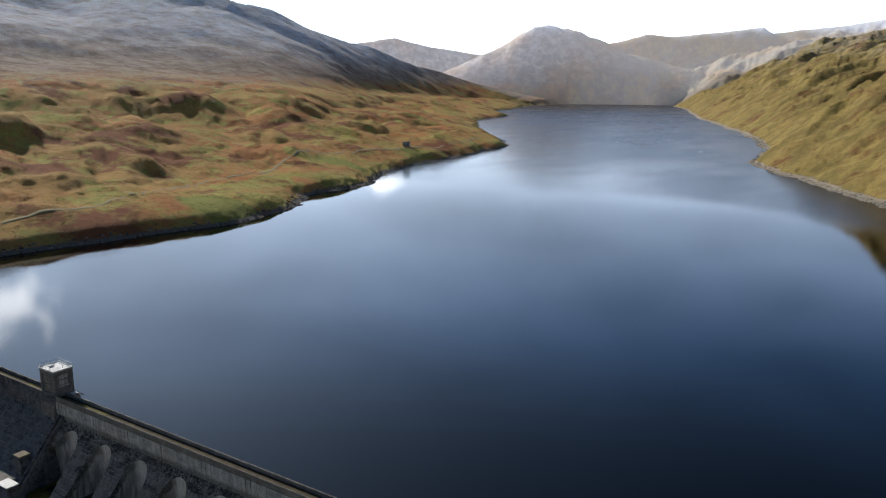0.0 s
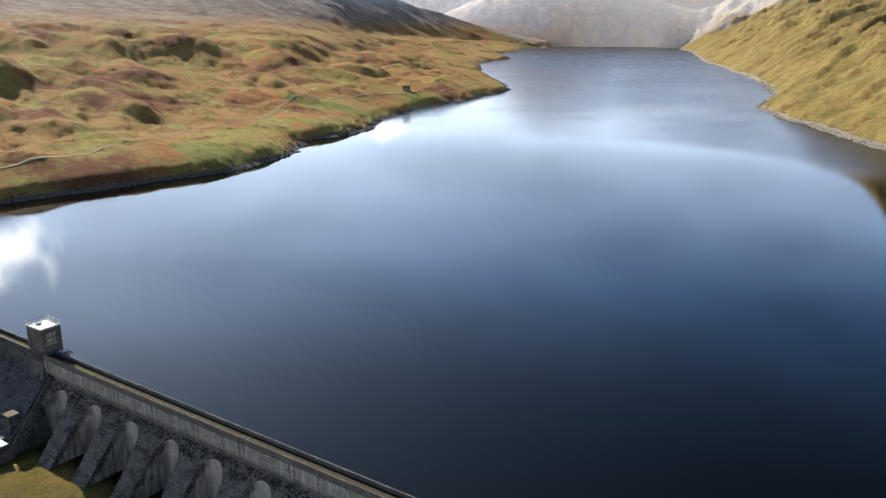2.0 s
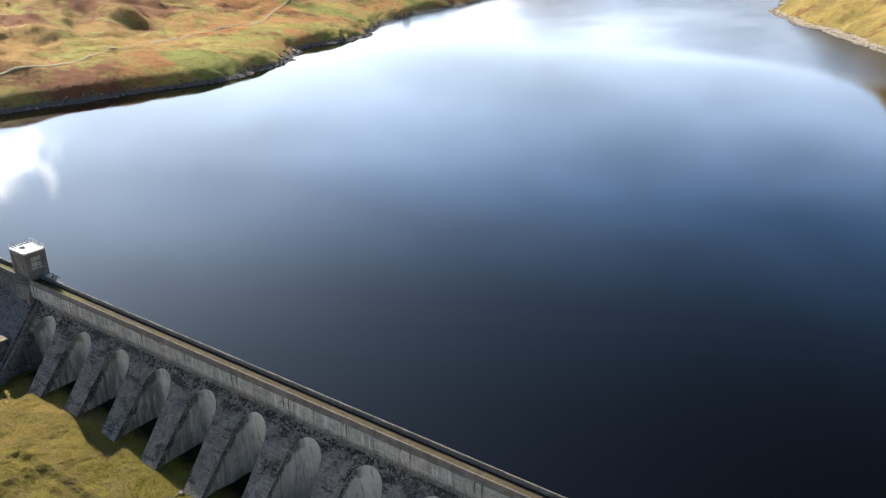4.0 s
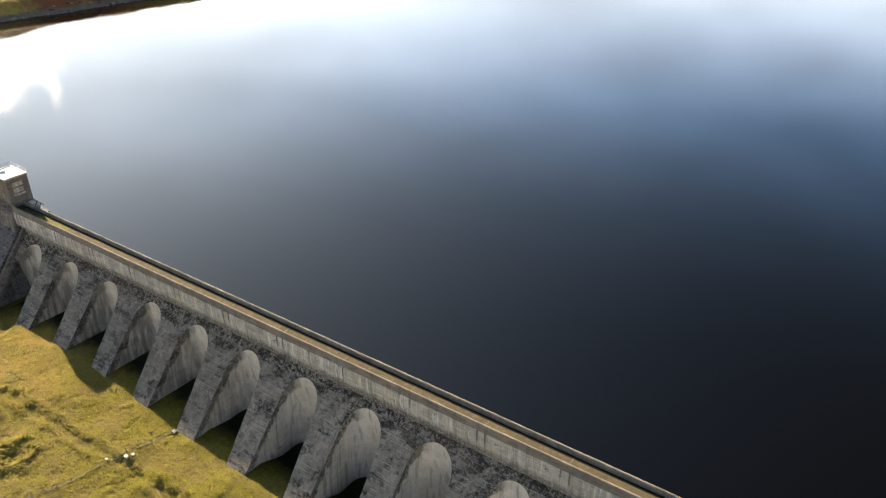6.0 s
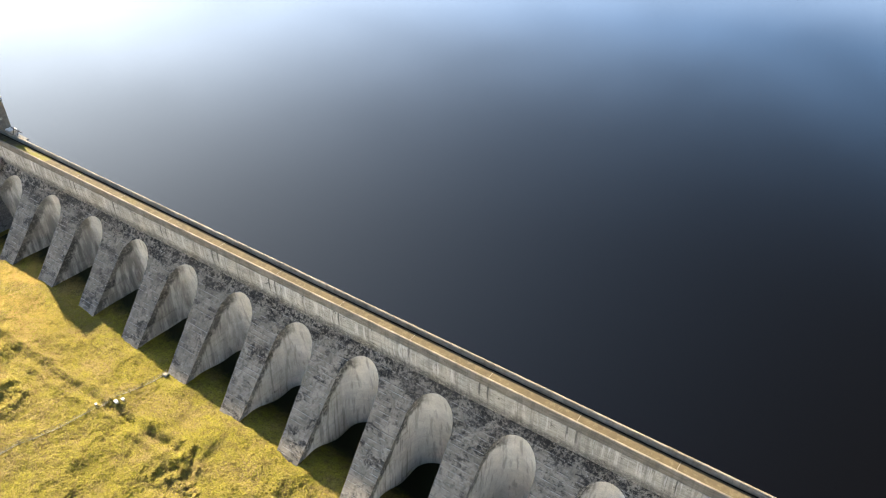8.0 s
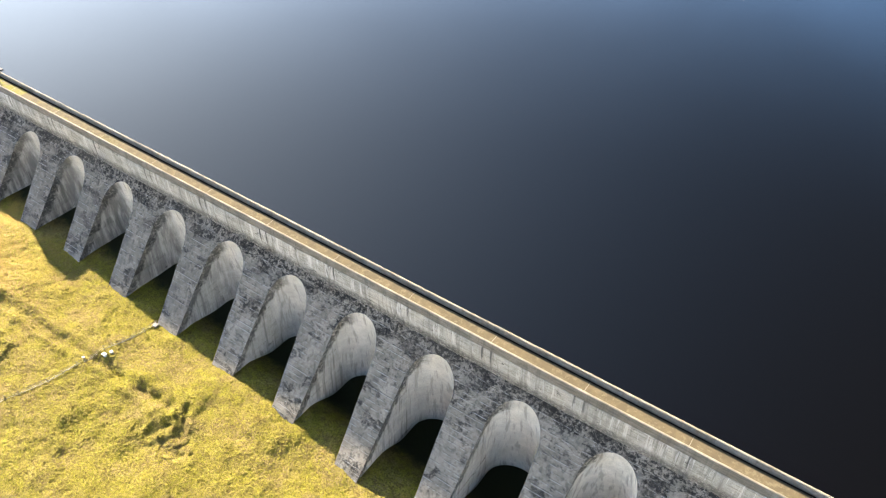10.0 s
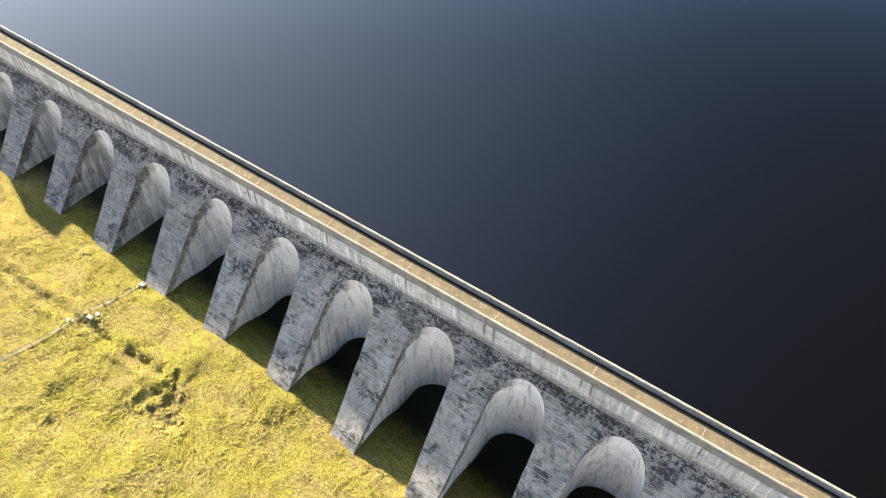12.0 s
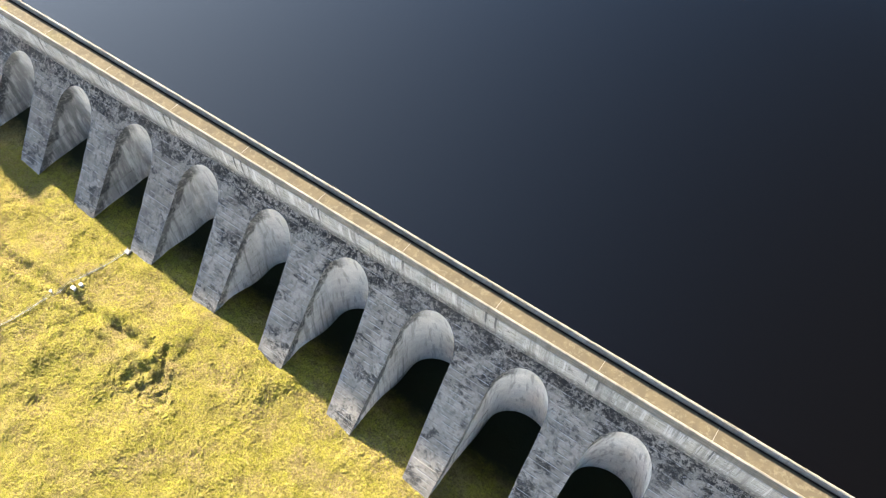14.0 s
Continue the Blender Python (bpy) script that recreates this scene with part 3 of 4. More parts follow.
def build_ground():
    az = np.radians(np.concatenate([np.arange(-38, 38, 0.085), np.arange(38, 322, 4.0)]))
    rho = np.concatenate([[1], np.arange(20, 200, 9.0), np.geomspace(200, 4900, 470)])
    a, r = np.meshgrid(az, rho)
    x = HUB[0] + r * (np.sin(a) * RGT[0] + np.cos(a) * FWD[0])
    y = HUB[1] + r * (np.sin(a) * RGT[1] + np.cos(a) * FWD[1])
    z = land(x, y)
    x0, x1, y0, y1 = MEADOW
    inside = smooth(x0, x0 + 12, x) * smooth(x1, x1 - 12, x) * smooth(y0, y0 + 12, y) * smooth(y1 + 6, y1 - 3, y)
    z = z - 4.0 * inside
    verts = np.stack([x, y, z], -1).reshape(-1, 3)
    faces = np.array(grid_faces(len(rho), len(az), True))
    fr = r.reshape(-1)[faces[:, 0]]
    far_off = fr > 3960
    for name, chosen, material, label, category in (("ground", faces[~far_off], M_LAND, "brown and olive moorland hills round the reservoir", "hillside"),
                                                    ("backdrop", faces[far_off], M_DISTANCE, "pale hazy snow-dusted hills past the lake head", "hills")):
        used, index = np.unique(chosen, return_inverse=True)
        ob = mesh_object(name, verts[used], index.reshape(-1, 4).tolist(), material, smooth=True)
        tagged(ob, label, category, kind="structure")


def build_meadow():
    x0, x1, y0, y1 = MEADOW
    xs, ys = np.arange(x0, x1, 0.42), np.arange(y0, y1, 0.42)
    x, y = np.meshgrid(xs, ys)
    z = meadow_height(x, y) - 1.4 * smooth(7, 0, np.minimum(x1 - x, y - y0))      # sinks into the ground round it
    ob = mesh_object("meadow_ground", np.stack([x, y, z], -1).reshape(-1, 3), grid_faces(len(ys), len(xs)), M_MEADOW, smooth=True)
    return tagged(ob, "bright yellow-green tussocky grass below the dam", "meadow", kind="structure")


def near_line(x, y, pts):
    """Distance from x, y to a bent line."""
    best = np.full(np.shape(x), 1e9)
    for (ax, ay), (bx, by) in zip(pts, pts[1:]):
        t = np.clip(((x - ax) * (bx - ax) + (y - ay) * (by - ay)) / ((bx - ax) ** 2 + (by - ay) ** 2), 0, 1)
        best = np.minimum(best, np.hypot(x - ax - t * (bx - ax), y - ay - t * (by - ay)))
    return best


DITCH = [(44, -27.6), (62.5, -26.6), (78.6, -25.6), (90, -24.7), (97, -24.3)]
PITS = [(61.5, -35.6, 2.8)]
GULLIES = [[(100, -23), (101.6, -25.4), (102.6, -27.4)], [(99.2, -26.8), (98.2, -29.2)], [(101, -29.4), (104, -29.9), (106.4, -29.3)]]     # broken peat edges


def meadow_height(x, y):
    z = below_dam(x, y) + 3 * (fbm(x / 40, y / 40, 4, 51) - 0.5) * smooth(-12, -24, y)
    open_air = smooth(-7, -15, y)
    lumps = 1 - np.abs(2 * fbm(x / 1.1, y / 1.1, 3, 67) - 1)
    z = z + open_air * (1.3 * (fbm(x / 7, y / 7, 4, 61) - 0.5) + 0.4 * (fbm(x / 2.6, y / 2.6, 3, 63) - 0.5) + 0.2 * (lumps - 0.5))
    wob = (fbm(x / 3, y / 3, 3, 71) - 0.5) * 1.6
    d = near_line(x, y, DITCH) + wob
    z = z - 0.5 * smooth(0.9, 0.1, d) + 0.3 * smooth(1.0, 1.6, d) * smooth(3.0, 1.6, d)
    torn = (fbm(x / 1.3, y / 1.3, 3, 73) - 0.5) * 2.2
    for line in GULLIES:
        d = near_line(x, y, line) + torn
        z = z - 0.1 * smooth(0.8, 0.1, d) + 0.28 * smooth(0.5, 1.2, d) * smooth(2.2, 1.2, d)
    for px, py, r in PITS:
        q = np.hypot(x - px, y - py) + wob * 0.6 + torn
        z = z - 0.26 * r * smooth(r, r * 0.25, q) + 0.2 * r * smooth(r * 0.9, r * 1.3, q) * smooth(r * 2.0, r * 1.3, q)
    return z


build_ground()
build_meadow()
water = mesh_object("lake_water", [(HUB[0] + s * RGT[0] + f * FWD[0], HUB[1] + s * RGT[1] + f * FWD[1], 0.0) for s, f in ((2600, 4600), (-2600, 4600))] + [(-900, 5.6, 0), (2600, 5.6, 0)], [(0, 1, 2, 3)], M_WATER)
tagged(water, "dark blue still reservoir water reflecting the sky", "water", kind="structure")

# ---- the dam ----
PITCH = 15.0                     # from buttress to buttress
R_NICHE = 4.3                    # half the width of a recess
SLOPE = 0.85                     # how far the downstream face runs out per metre down
LEAN = 0.15
Z_EAVE = 1.2                     # where the sloping face meets the fascia
Z_ROAD, Z_TOP = 6.4, 7.45
Y_OUT, Y_IN = 0.95, 4.35
OFFSET = 1.3                     # middle of a recess, past its number times PITCH
BAYS = range(1, 25)
X_WEST, X_EAST = -140.0, 540.0

dam = tagged(new("dam"), "long grey concrete buttress dam with rounded recesses", "dam", kind="structure")


def rim_z(dx):
    s = math.sqrt(max(0.0, 1 - (dx / R_NICHE) ** 2))
    return -R_NICHE * (1 - s) / (SLOPE + LEAN)


def back(z):
    """How far the back of a recess has gone upstream at z."""
    return -LEAN * z + 0.02 * max(0.0, -4.1 - z)


def widen(z):
    return 1 + 0.012 * max(0.0, -4.1 - z)


def recess_mesh():
    """Back of a recess: a leaning half cylinder with straight cheeks."""
    verts, faces, n = [], [], 24
    bottom = -34.0
    for i in range(n + 1):
        a = math.pi * i / n
        dx = R_NICHE * math.cos(a)
        top = rim_z(dx)
        for j in range(13):
            z = top + (bottom - top) * (j / 12) ** 1.3
            verts.append((dx * widen(z), -R_NICHE + R_NICHE * math.sin(a) + back(z), z))
    faces = [(i * 13 + j, i * 13 + j + 1, (i + 1) * 13 + j + 1, (i + 1) * 13 + j) for i in range(n) for j in range(12)]
    return verts, faces


def spandrel_mesh():
    """The sloping face over a recess, with the round opening cut out."""
    half, n = PITCH / 2, 28
    xs = [-half, -(half + R_NICHE) / 2] + [-R_NICHE * math.cos(math.pi * i / n) for i in range(n + 1)] + [(half + R_NICHE) / 2, half]
    verts = []
    for x in xs:
        low = rim_z(x) if abs(x) < R_NICHE else rim_z(R_NICHE)
        for j in range(5):
            z = Z_EAVE + (low - Z_EAVE) * j / 4
            verts.append((x, SLOPE * z, z))
    faces = [(i * 5 + j, i * 5 + j + 1, (i + 1) * 5 + j + 1, (i + 1) * 5 + j) for i in range(len(xs) - 1) for j in range(4)]
    return verts, faces


first = {}
rv, rf = recess_mesh()
sv, sf = spandrel_mesh()
for k in BAYS:
    x = PITCH * k + OFFSET
    if not first:
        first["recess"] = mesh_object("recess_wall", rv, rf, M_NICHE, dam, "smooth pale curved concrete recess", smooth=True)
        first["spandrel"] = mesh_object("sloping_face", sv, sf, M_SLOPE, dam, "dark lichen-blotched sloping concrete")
        first["recess"].location.x = first["spandrel"].location.x = x
    else:
        for o in first.values():
            c = o.copy()
            scene.collection.objects.link(c)
            c.location.x = x


def lift_mesh(z0, z1, inset, narrow=0.0):
    """One pour of a buttress, its front on the slope, its sides upright."""
    bm = bmesh.new()
    rows = []
    for z in (z0, z1):
        w = PITCH / 2 - R_NICHE * widen(z) - max(inset, 0.0) - narrow
        rows.append([bm.verts.new(p) for p in ((-w, SLOPE * z + inset, z), (w, SLOPE * z + inset, z), (w, back(z) + 0.5, z), (-w, back(z) + 0.5, z))])
    a, b = rows
    for i in range(4):
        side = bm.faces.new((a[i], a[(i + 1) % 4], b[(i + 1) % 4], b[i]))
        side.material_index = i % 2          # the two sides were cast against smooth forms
    bm.faces.new(a[::-1])
    bm.faces.new(b)
    return bm


def buttress(k):
    rng = random.Random(k)
    x = PITCH * (k + 0.5) + OFFSET
    holder = tagged(new("buttress"), "board-marked concrete buttress with a sloping front")
    holder.parent = dam
    holder.location.x = x
    ground = float(below_dam(np.array([x]), np.array([-14.0]))[0]) - 3.0
    z = rim_z(R_NICHE)
    for z0, z1 in ((z + 0.02, z + 1.4), (z + 1.42, z + 2.8)):
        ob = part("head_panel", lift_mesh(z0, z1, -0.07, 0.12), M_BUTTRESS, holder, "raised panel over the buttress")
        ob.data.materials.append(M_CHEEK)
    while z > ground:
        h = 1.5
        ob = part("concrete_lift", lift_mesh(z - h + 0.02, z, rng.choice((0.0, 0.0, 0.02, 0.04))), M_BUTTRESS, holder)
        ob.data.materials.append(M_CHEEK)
        z -= h


for k in range(1, 24):
    buttress(k)

# fascia, crest road and parapets, bay by bay
for k in range(0, 25):
    x0, x1 = PITCH * (k - 0.5) + OFFSET + 0.01, PITCH * (k + 0.5) + OFFSET - 0.01
    if k == 0:
        x0 = 6.8
    bm = bmesh.new()
    extrude_x(bm, [(Y_OUT - 0.1, 5.85), (Y_OUT - 0.16, 4.6), (Y_OUT - 0.1, 3.4), (Y_OUT, 2.2), (SLOPE * Z_EAVE + 0.02, Z_EAVE), (3.6, Z_EAVE), (3.6, 5.85)], x0, x1)
    part("fascia", bm, M_FASCIA, dam, "pale streaked concrete fascia")
    bm = bmesh.new()
    extrude_x(bm, [(Y_OUT + 0.03, Z_TOP), (Y_OUT, 5.86), (Y_OUT + 0.3, 5.86), (Y_OUT + 0.26, Z_TOP)], x0, x1)
    part("parapet", bm, M_PARAPET, dam, "grey concrete downstream parapet")
    bm = bmesh.new()
    box(bm, x0, Y_OUT + 0.19, Z_TOP + 0.002, x1, Y_OUT + 0.28, Z_TOP + 0.05, 0.02)
    part("coping", bm, M_COPING, dam, "sunlit buff coping")
    bm = bmesh.new()
    extrude_x(bm, [(Y_IN, Z_TOP), (Y_IN, 5.2), (Y_IN - 0.3, 5.2), (Y_IN - 0.22, Z_TOP)], x0, x1)
    part("parapet", bm, M_PARAPET, dam, "grey concrete upstream parapet")
    bm = bmesh.new()
    box(bm, x0, Y_IN - 0.1, Z_TOP + 0.002, x1, Y_IN + 0.04, Z_TOP + 0.06, 0.02)
    part("coping", bm, M_COPING, dam, "sunlit buff coping")
    bm = bmesh.new()
    box(bm, x0, Y_OUT + 0.36, 5.9, x1, Y_IN - 0.31, Z_ROAD)
    part("road_slab", bm, M_ROAD, dam, "tan gravel crest road")
    # black strip added to deepen the parapet's shadow on the road
    part("shade_strip", box(bmesh.new(), x0, Y_IN - 0.52, Z_ROAD + 0.004, x1, Y_IN - 0.31, Z_ROAD + 0.05), M_SHADE_STRIP, dam, "black strip deepening the parapet shadow")
    bm = bmesh.new()
    extrude_x(bm, [(3.7, 5.8), (Y_IN + 0.02, 5.18), (Y_IN + 0.25, 0.5), (Y_IN + 12, -34), (9.0, -34)], x0, x1)
    part("upstream_face", bm, M_SLOPE, dam)

# plain walls past the tower and at the far end
for x0, x1, low in ((X_WEST, 6.79, -26), (PITCH * 24.5 + OFFSET, X_EAST, -30)):
    bm = bmesh.new()
    extrude_x(bm, [(Y_OUT, Z_TOP), (Y_OUT, Z_EAVE + 0.01), (Y_IN, Z_EAVE + 0.01), (Y_IN, Z_TOP), (Y_IN - 0.3, Z_TOP), (Y_IN - 0.3, Z_ROAD), (Y_OUT + 0.35, Z_ROAD), (Y_OUT + 0.35, Z_TOP)], x0, x1)
    part("crest_wall", bm, M_WALL, dam, "dark stained crest wall")
    bm = bmesh.new()
    box(bm, x0, Y_OUT + 0.36, Z_ROAD + 0.004, x1, Y_IN - 0.31, Z_ROAD + 0.03)
    part("road_slab", bm, M_ROAD, dam, "tan gravel crest road")
    for y0, y1 in ((Y_OUT + 0.1, Y_OUT + 0.37), (Y_IN - 0.18, Y_IN + 0.05)):
        bm = bmesh.new()
        box(bm, x0, y0, Z_TOP, x1, y1, Z_TOP + 0.06, 0.02)
        part("coping", bm, M_COPING, dam, "buff coping")
    bm = bmesh.new()
    extrude_x(bm, [(SLOPE * Z_EAVE, Z_EAVE), (SLOPE * low, low), (16, low), (Y_IN, Z_EAVE)], x0, x1 + (1.6 if x1 < 100 else 0))
    part("gravity_wall", bm, M_WALL, dam, "dark stained plain sloping concrete wall")

# ---- the valve tower ----
tower = tagged(new("valve_tower"), "square grey concrete valve tower with a white flat roof", "tower")
TX0, TX1, TY0, TY1, TZ = -1.0, 6.2, 1.3, 6.9, 13.9
bm = box(bmesh.new(), TX0 + 0.25, TY0 + 0.25, 5.0, TX1 - 0.25, TY1 - 0.25, TZ - 0.02)
part("body", bm, M_PARAPET, tower, "grey rendered concrete walls")
for x, y, w in ((TX0, TY0, 1.1), (TX1 - 1.5, TY0, 1.5), (TX0, TY1 - 1.0, 1.0), (TX1 - 1.0, TY1 - 1.0, 1.0)):
    bm = box(bmesh.new(), x, y, 4.6, x + w, y + 1.0, TZ - 0.01, 0.05)
    part("corner_pier", bm, M_PARAPET, tower)
for x0, y0, x1, y1 in ((TX0 + 1.1, TY0 + 0.05, TX1 - 1.5, TY0 + 0.5), (TX1 - 0.5, TY0 + 1.0, TX1 - 0.05, TY1 - 1.0)):
    bm = box(bmesh.new(), x0, y0, 12.9, x1, y1, TZ - 0.015, 0.03)
    part("lintel", bm, M_PARAPET, tower)
bm = box(bmesh.new(), TX1 - 0.35, TY0 + 1.2, 9.3, TX1 - 0.12, TY1 - 1.2, 9.8, 0.04)
part("window_sill", bm, M_FASCIA, tower, "pale concrete sill")
for z0, z1 in ((10.0, 11.2), (11.6, 12.7)):
    bm = box(bmesh.new(), TX1 - 0.3, TY0 + 1.5, z0, TX1 - 0.18, TY1 - 1.5, z1, 0.02)
    win = part("window", bm, M_FASCIA, tower, "pale boarded window")
bm = box(bmesh.new(), TX0 + 1.5, TY0 + 0.12, 8.2, TX1 - 1.9, TY0 + 0.26, 12.6, 0.03)
part("door", bm, M_BUTTRESS, tower, "grey panelled shutter")
bm = box(bmesh.new(), TX0 - 0.12, TY0 - 0.12, TZ, TX1 + 0.12, TY1 + 0.12, TZ + 0.3, 0.05)
roof = part("roof", bm, M_WHITE, tower, "white flat roof slab")
for x0, y0, x1, y1 in ((TX0 - 0.12, TY0 - 0.12, TX1 + 0.12, TY0 + 0.1), (TX0 - 0.12, TY1 - 0.1, TX1 + 0.12, TY1 + 0.12), (TX0 - 0.12, TY0 + 0.11, TX0 + 0.1, TY1 - 0.11), (TX1 - 0.1, TY0 + 0.11, TX1 + 0.12, TY1 - 0.11)):
    bm = box(bmesh.new(), x0, y0, TZ + 0.301, x1, y1, TZ + 0.5, 0.03)
    part("roof_kerb", bm, M_WHITE, roof)
bm = bmesh.new()
bmesh.ops.create_uvsphere(bm, u_segments=14, v_segments=8, radius=0.75, matrix=Matrix.Translation((1.2, 3.6, TZ + 0.32)) @ Matrix.Diagonal((1.2, 1, 0.75, 1)))
part("roof_vent", bm, M_WHITE, roof, "grey domed roof vent", smooth=True)


def rod(bm, a, b, r, sides=6):
    a, b = Vector(a), Vector(b)
    q = (b - a).to_track_quat("Z", "Y").to_matrix().to_4x4()
    m = Matrix.Translation((a + b) / 2) @ q
    bmesh.ops.create_cone(bm, cap_ends=True, segments=sides, radius1=r, radius2=r, depth=(b - a).length, matrix=m)
    return bm


rail_top = TZ + 1.5
corners = [(TX0, TY0), (TX1, TY0), (TX1, TY1), (TX0, TY1)]
for (ax, ay), (bx, by) in zip(corners, corners[1:] + corners[:1]):
    for i in range(4):
        x, y = ax + (bx - ax) * i / 4, ay + (by - ay) * i / 4
        part("rail_post", rod(bmesh.new(), (x, y, TZ + 0.4), (x, y, rail_top), 0.04), M_STEEL, roof)
    for h in (0.95, 1.5):
        part("handrail", rod(bmesh.new(), (ax, ay, TZ + h), (bx, by, TZ + h), 0.035), M_STEEL, roof, "thin steel handrail")
# pale pier that carries the tower down the face
bm = bmesh.new()
extrude_x(bm, [(TY0, 5.0), (TY0 - 0.5, 4.4), (TY0 - 0.75, 2.6), (TY0 - 0.75, 0.4), (TY0 - 2.6, -2.6), (3.0, -2.6), (3.0, 5.0)], TX0 + 0.3, TX1 - 1.6)
part("pier", bm, M_BUTTRESS, tower, "pale concrete corbel below the tower")
bm = bmesh.new()
extrude_x(bm, [(TY0 - 0.1, 5.0), (TY0 - 0.9, 3.6), (TY0 - 1.1, 0.0), (TY0 - 3.4, -3.2), (3.0, -3.2), (3.0, 5.0)], TX1 - 1.59, TX1)
part("pier", bm, M_PARAPET, tower)

# screen gear on the water side
gear = tagged(new("screen_gear"), "pale steel screen-lifting gear beside the tower", "machinery")
bm = box(bmesh.new(), 7.0, 4.9, 5.6, 9.2, 6.6, 7.3, 0.08)
part("housing", bm, M_WHITE, gear, "pale painted housing")
for x in (9.6, 11.4):
    part("gantry_leg", rod(bmesh.new(), (x, 4.7, 5.4), (x + 0.5, 5.8, 8.3), 0.09), M_DARK, gear)
part("gantry_beam", rod(bmesh.new(), (9.3, 5.5, 8.2), (12.6, 5.9, 7.6), 0.13), M_DARK, gear)
part("platform", box(bmesh.new(), 6.9, 4.45, 5.2, 12.6, 7.0, 5.55, 0.03), M_WALL, gear)

# ---- the training wall, with its steps, and the blocks at its foot ----
wall = tagged(new("training_wall"), "dark concrete training wall stepping down the dam face", "wall")
lo, hi = -19.0, 2.2
for x0, x1, up in ((8.0, 8.45, 1.3), (8.45, 9.75, 0.25), (9.75, 10.2, 1.1)):
    bm = bmesh.new()
    extrude_x(bm, [(SLOPE * hi - up, hi + 0.2), (SLOPE * lo - up, lo + 0.2), (SLOPE * lo + 2.0, lo), (SLOPE * hi + 0.6, hi)], x0 + 0.003, x1 - 0.003)
    part("coping_strip", bm, M_PARAPET if up < 1 else M_WALL, wall)
for i in range(44):
    z = 1.5 - i * 0.45
    bm = box(bmesh.new(), 8.47, SLOPE * z - 0.85, z - 0.5, 9.73, SLOPE * z - 0.2, z, 0.0)
    part("step", bm, M_PARAPET, wall)

blocks = ((3.2, -10.2, -13.0, 6.2, -7.4, -6.6), (5.6, -16.4, -18.0, 10.6, -13.4, -11.5))
for x0, y0, z0, x1, y1, z1 in blocks:
    b = tagged(new("concrete_block"), "squat concrete block with a pale top at the spillway foot", "block", group="blocks at the spillway foot")
    part("body", box(bmesh.new(), x0, y0, z0, x1, y1, z1, 0.08), M_WALL, b)
    part("cap", box(bmesh.new(), x0 - 0.15, y0 - 0.15, z1 + 0.002, x1 + 0.15, y1 + 0.15, z1 + 0.3, 0.05), M_WHITE if z1 < -10 else M_COPING, b, "pale cap slab")
apron = part("apron", box(bmesh.new(), -60, -46, -17.2, 4.5, -9, -12.6, 0.1), M_PARAPET, None)
tagged(apron, "grey concrete spillway apron", "apron", kind="structure")


# ---- fence, cabinets and stones in the meadow ----
def ground_at(x, y):
    return float(meadow_height(np.array([x], float), np.array([y], float))[0])


FENCE = [(81.3, -13.6), (78.8, -25.8), (75.8, -35.7), (72.3, -43.7), (66, -57)]
fence = tagged(new("fence"), "weathered timber post and rail fence crossing the grass", "fence")
post_spots = []
for (ax, ay), (bx, by) in zip(FENCE, FENCE[1:]):
    n = max(1, round(math.hypot(bx - ax, by - ay) / 2.3))
    post_spots += [(ax + (bx - ax) * i / n, ay + (by - ay) * i / n) for i in range(n)]
frng = random.Random(5)
tops = []
for x, y in post_spots:
    z = ground_at(x, y)
    h = 1.25 + frng.uniform(-0.08, 0.1)
    tilt = (frng.uniform(-0.06, 0.06), frng.uniform(-0.06, 0.06))
    bm = rod(bmesh.new(), (x, y, z - 0.5), (x + tilt[0], y + tilt[1], z + h), 0.06, 7)
    part("post", bm, M_WOOD, fence)
    tops.append(Vector((x + tilt[0], y + tilt[1], z + h)))
for a, b in zip(tops, tops[1:]):
    for drop, r in ((0.12, 0.032), (0.5, 0.018), (0.85, 0.018)):
        part("rail" if r > 0.03 else "wire", rod(bmesh.new(), a - Vector((0, 0, drop)), b - Vector((0, 0, drop)), r, 5), M_WOOD if r > 0.03 else M_STEEL, fence)
# pipe along the fence foot
pipe = tagged(new("drain_pipe"), "pale drain pipe laid beside the fence", "pipe")
spots = [(x - 0.35, y) for x, y in post_spots]
for (ax, ay), (bx, by) in zip(spots, spots[1:]):
    part("pipe_length", rod(bmesh.new(), (ax, ay, ground_at(ax, ay) + 0.12), (bx, by, ground_at(bx, by) + 0.12), 0.055, 8), M_FASCIA, pipe)

for x, y, sx, sy, h in ((80.5, -22.9, 0.24, 0.2, 0.35), (80.2, -24.1, 0.36, 0.24, 0.4), (77.6, -26.6, 0.15, 0.14, 0.3)):
    z = ground_at(x, y)
    cab = tagged(new("marker_box"), "small white box by the ditch in the grass", "box", group="white boxes by the ditch")
    part("body", box(bmesh.new(), x - sx, y - sy, z - 0.4, x + sx, y + sy, z + h, 0.05), M_WHITE, cab)
    part("lid", box(bmesh.new(), x - sx - 0.06, y - sy - 0.06, z + h + 0.002, x + sx + 0.06, y + sy + 0.06, z + h + 0.08, 0.02), M_WHITE, cab)
bm = box(bmesh.new(), 80.7, -14.3, ground_at(81, -14) - 0.4, 81.7, -13.4, ground_at(81, -14) + 0.45, 0.05)
sump = tagged(part("sump_chamber", bm, M_PARAPET, None), "small grey concrete chamber at a buttress foot", "chamber")


# ---- crest details ----
for k in range(1, 15):
    x = PITCH * (k - 0.5) + OFFSET
    part("expansion_joint", box(bmesh.new(), x - 0.03, Y_OUT + 0.38, Z_ROAD, x + 0.03, Y_IN - 0.53, Z_ROAD + 0.02), M_PARAPET, dam, "pale joint strip")


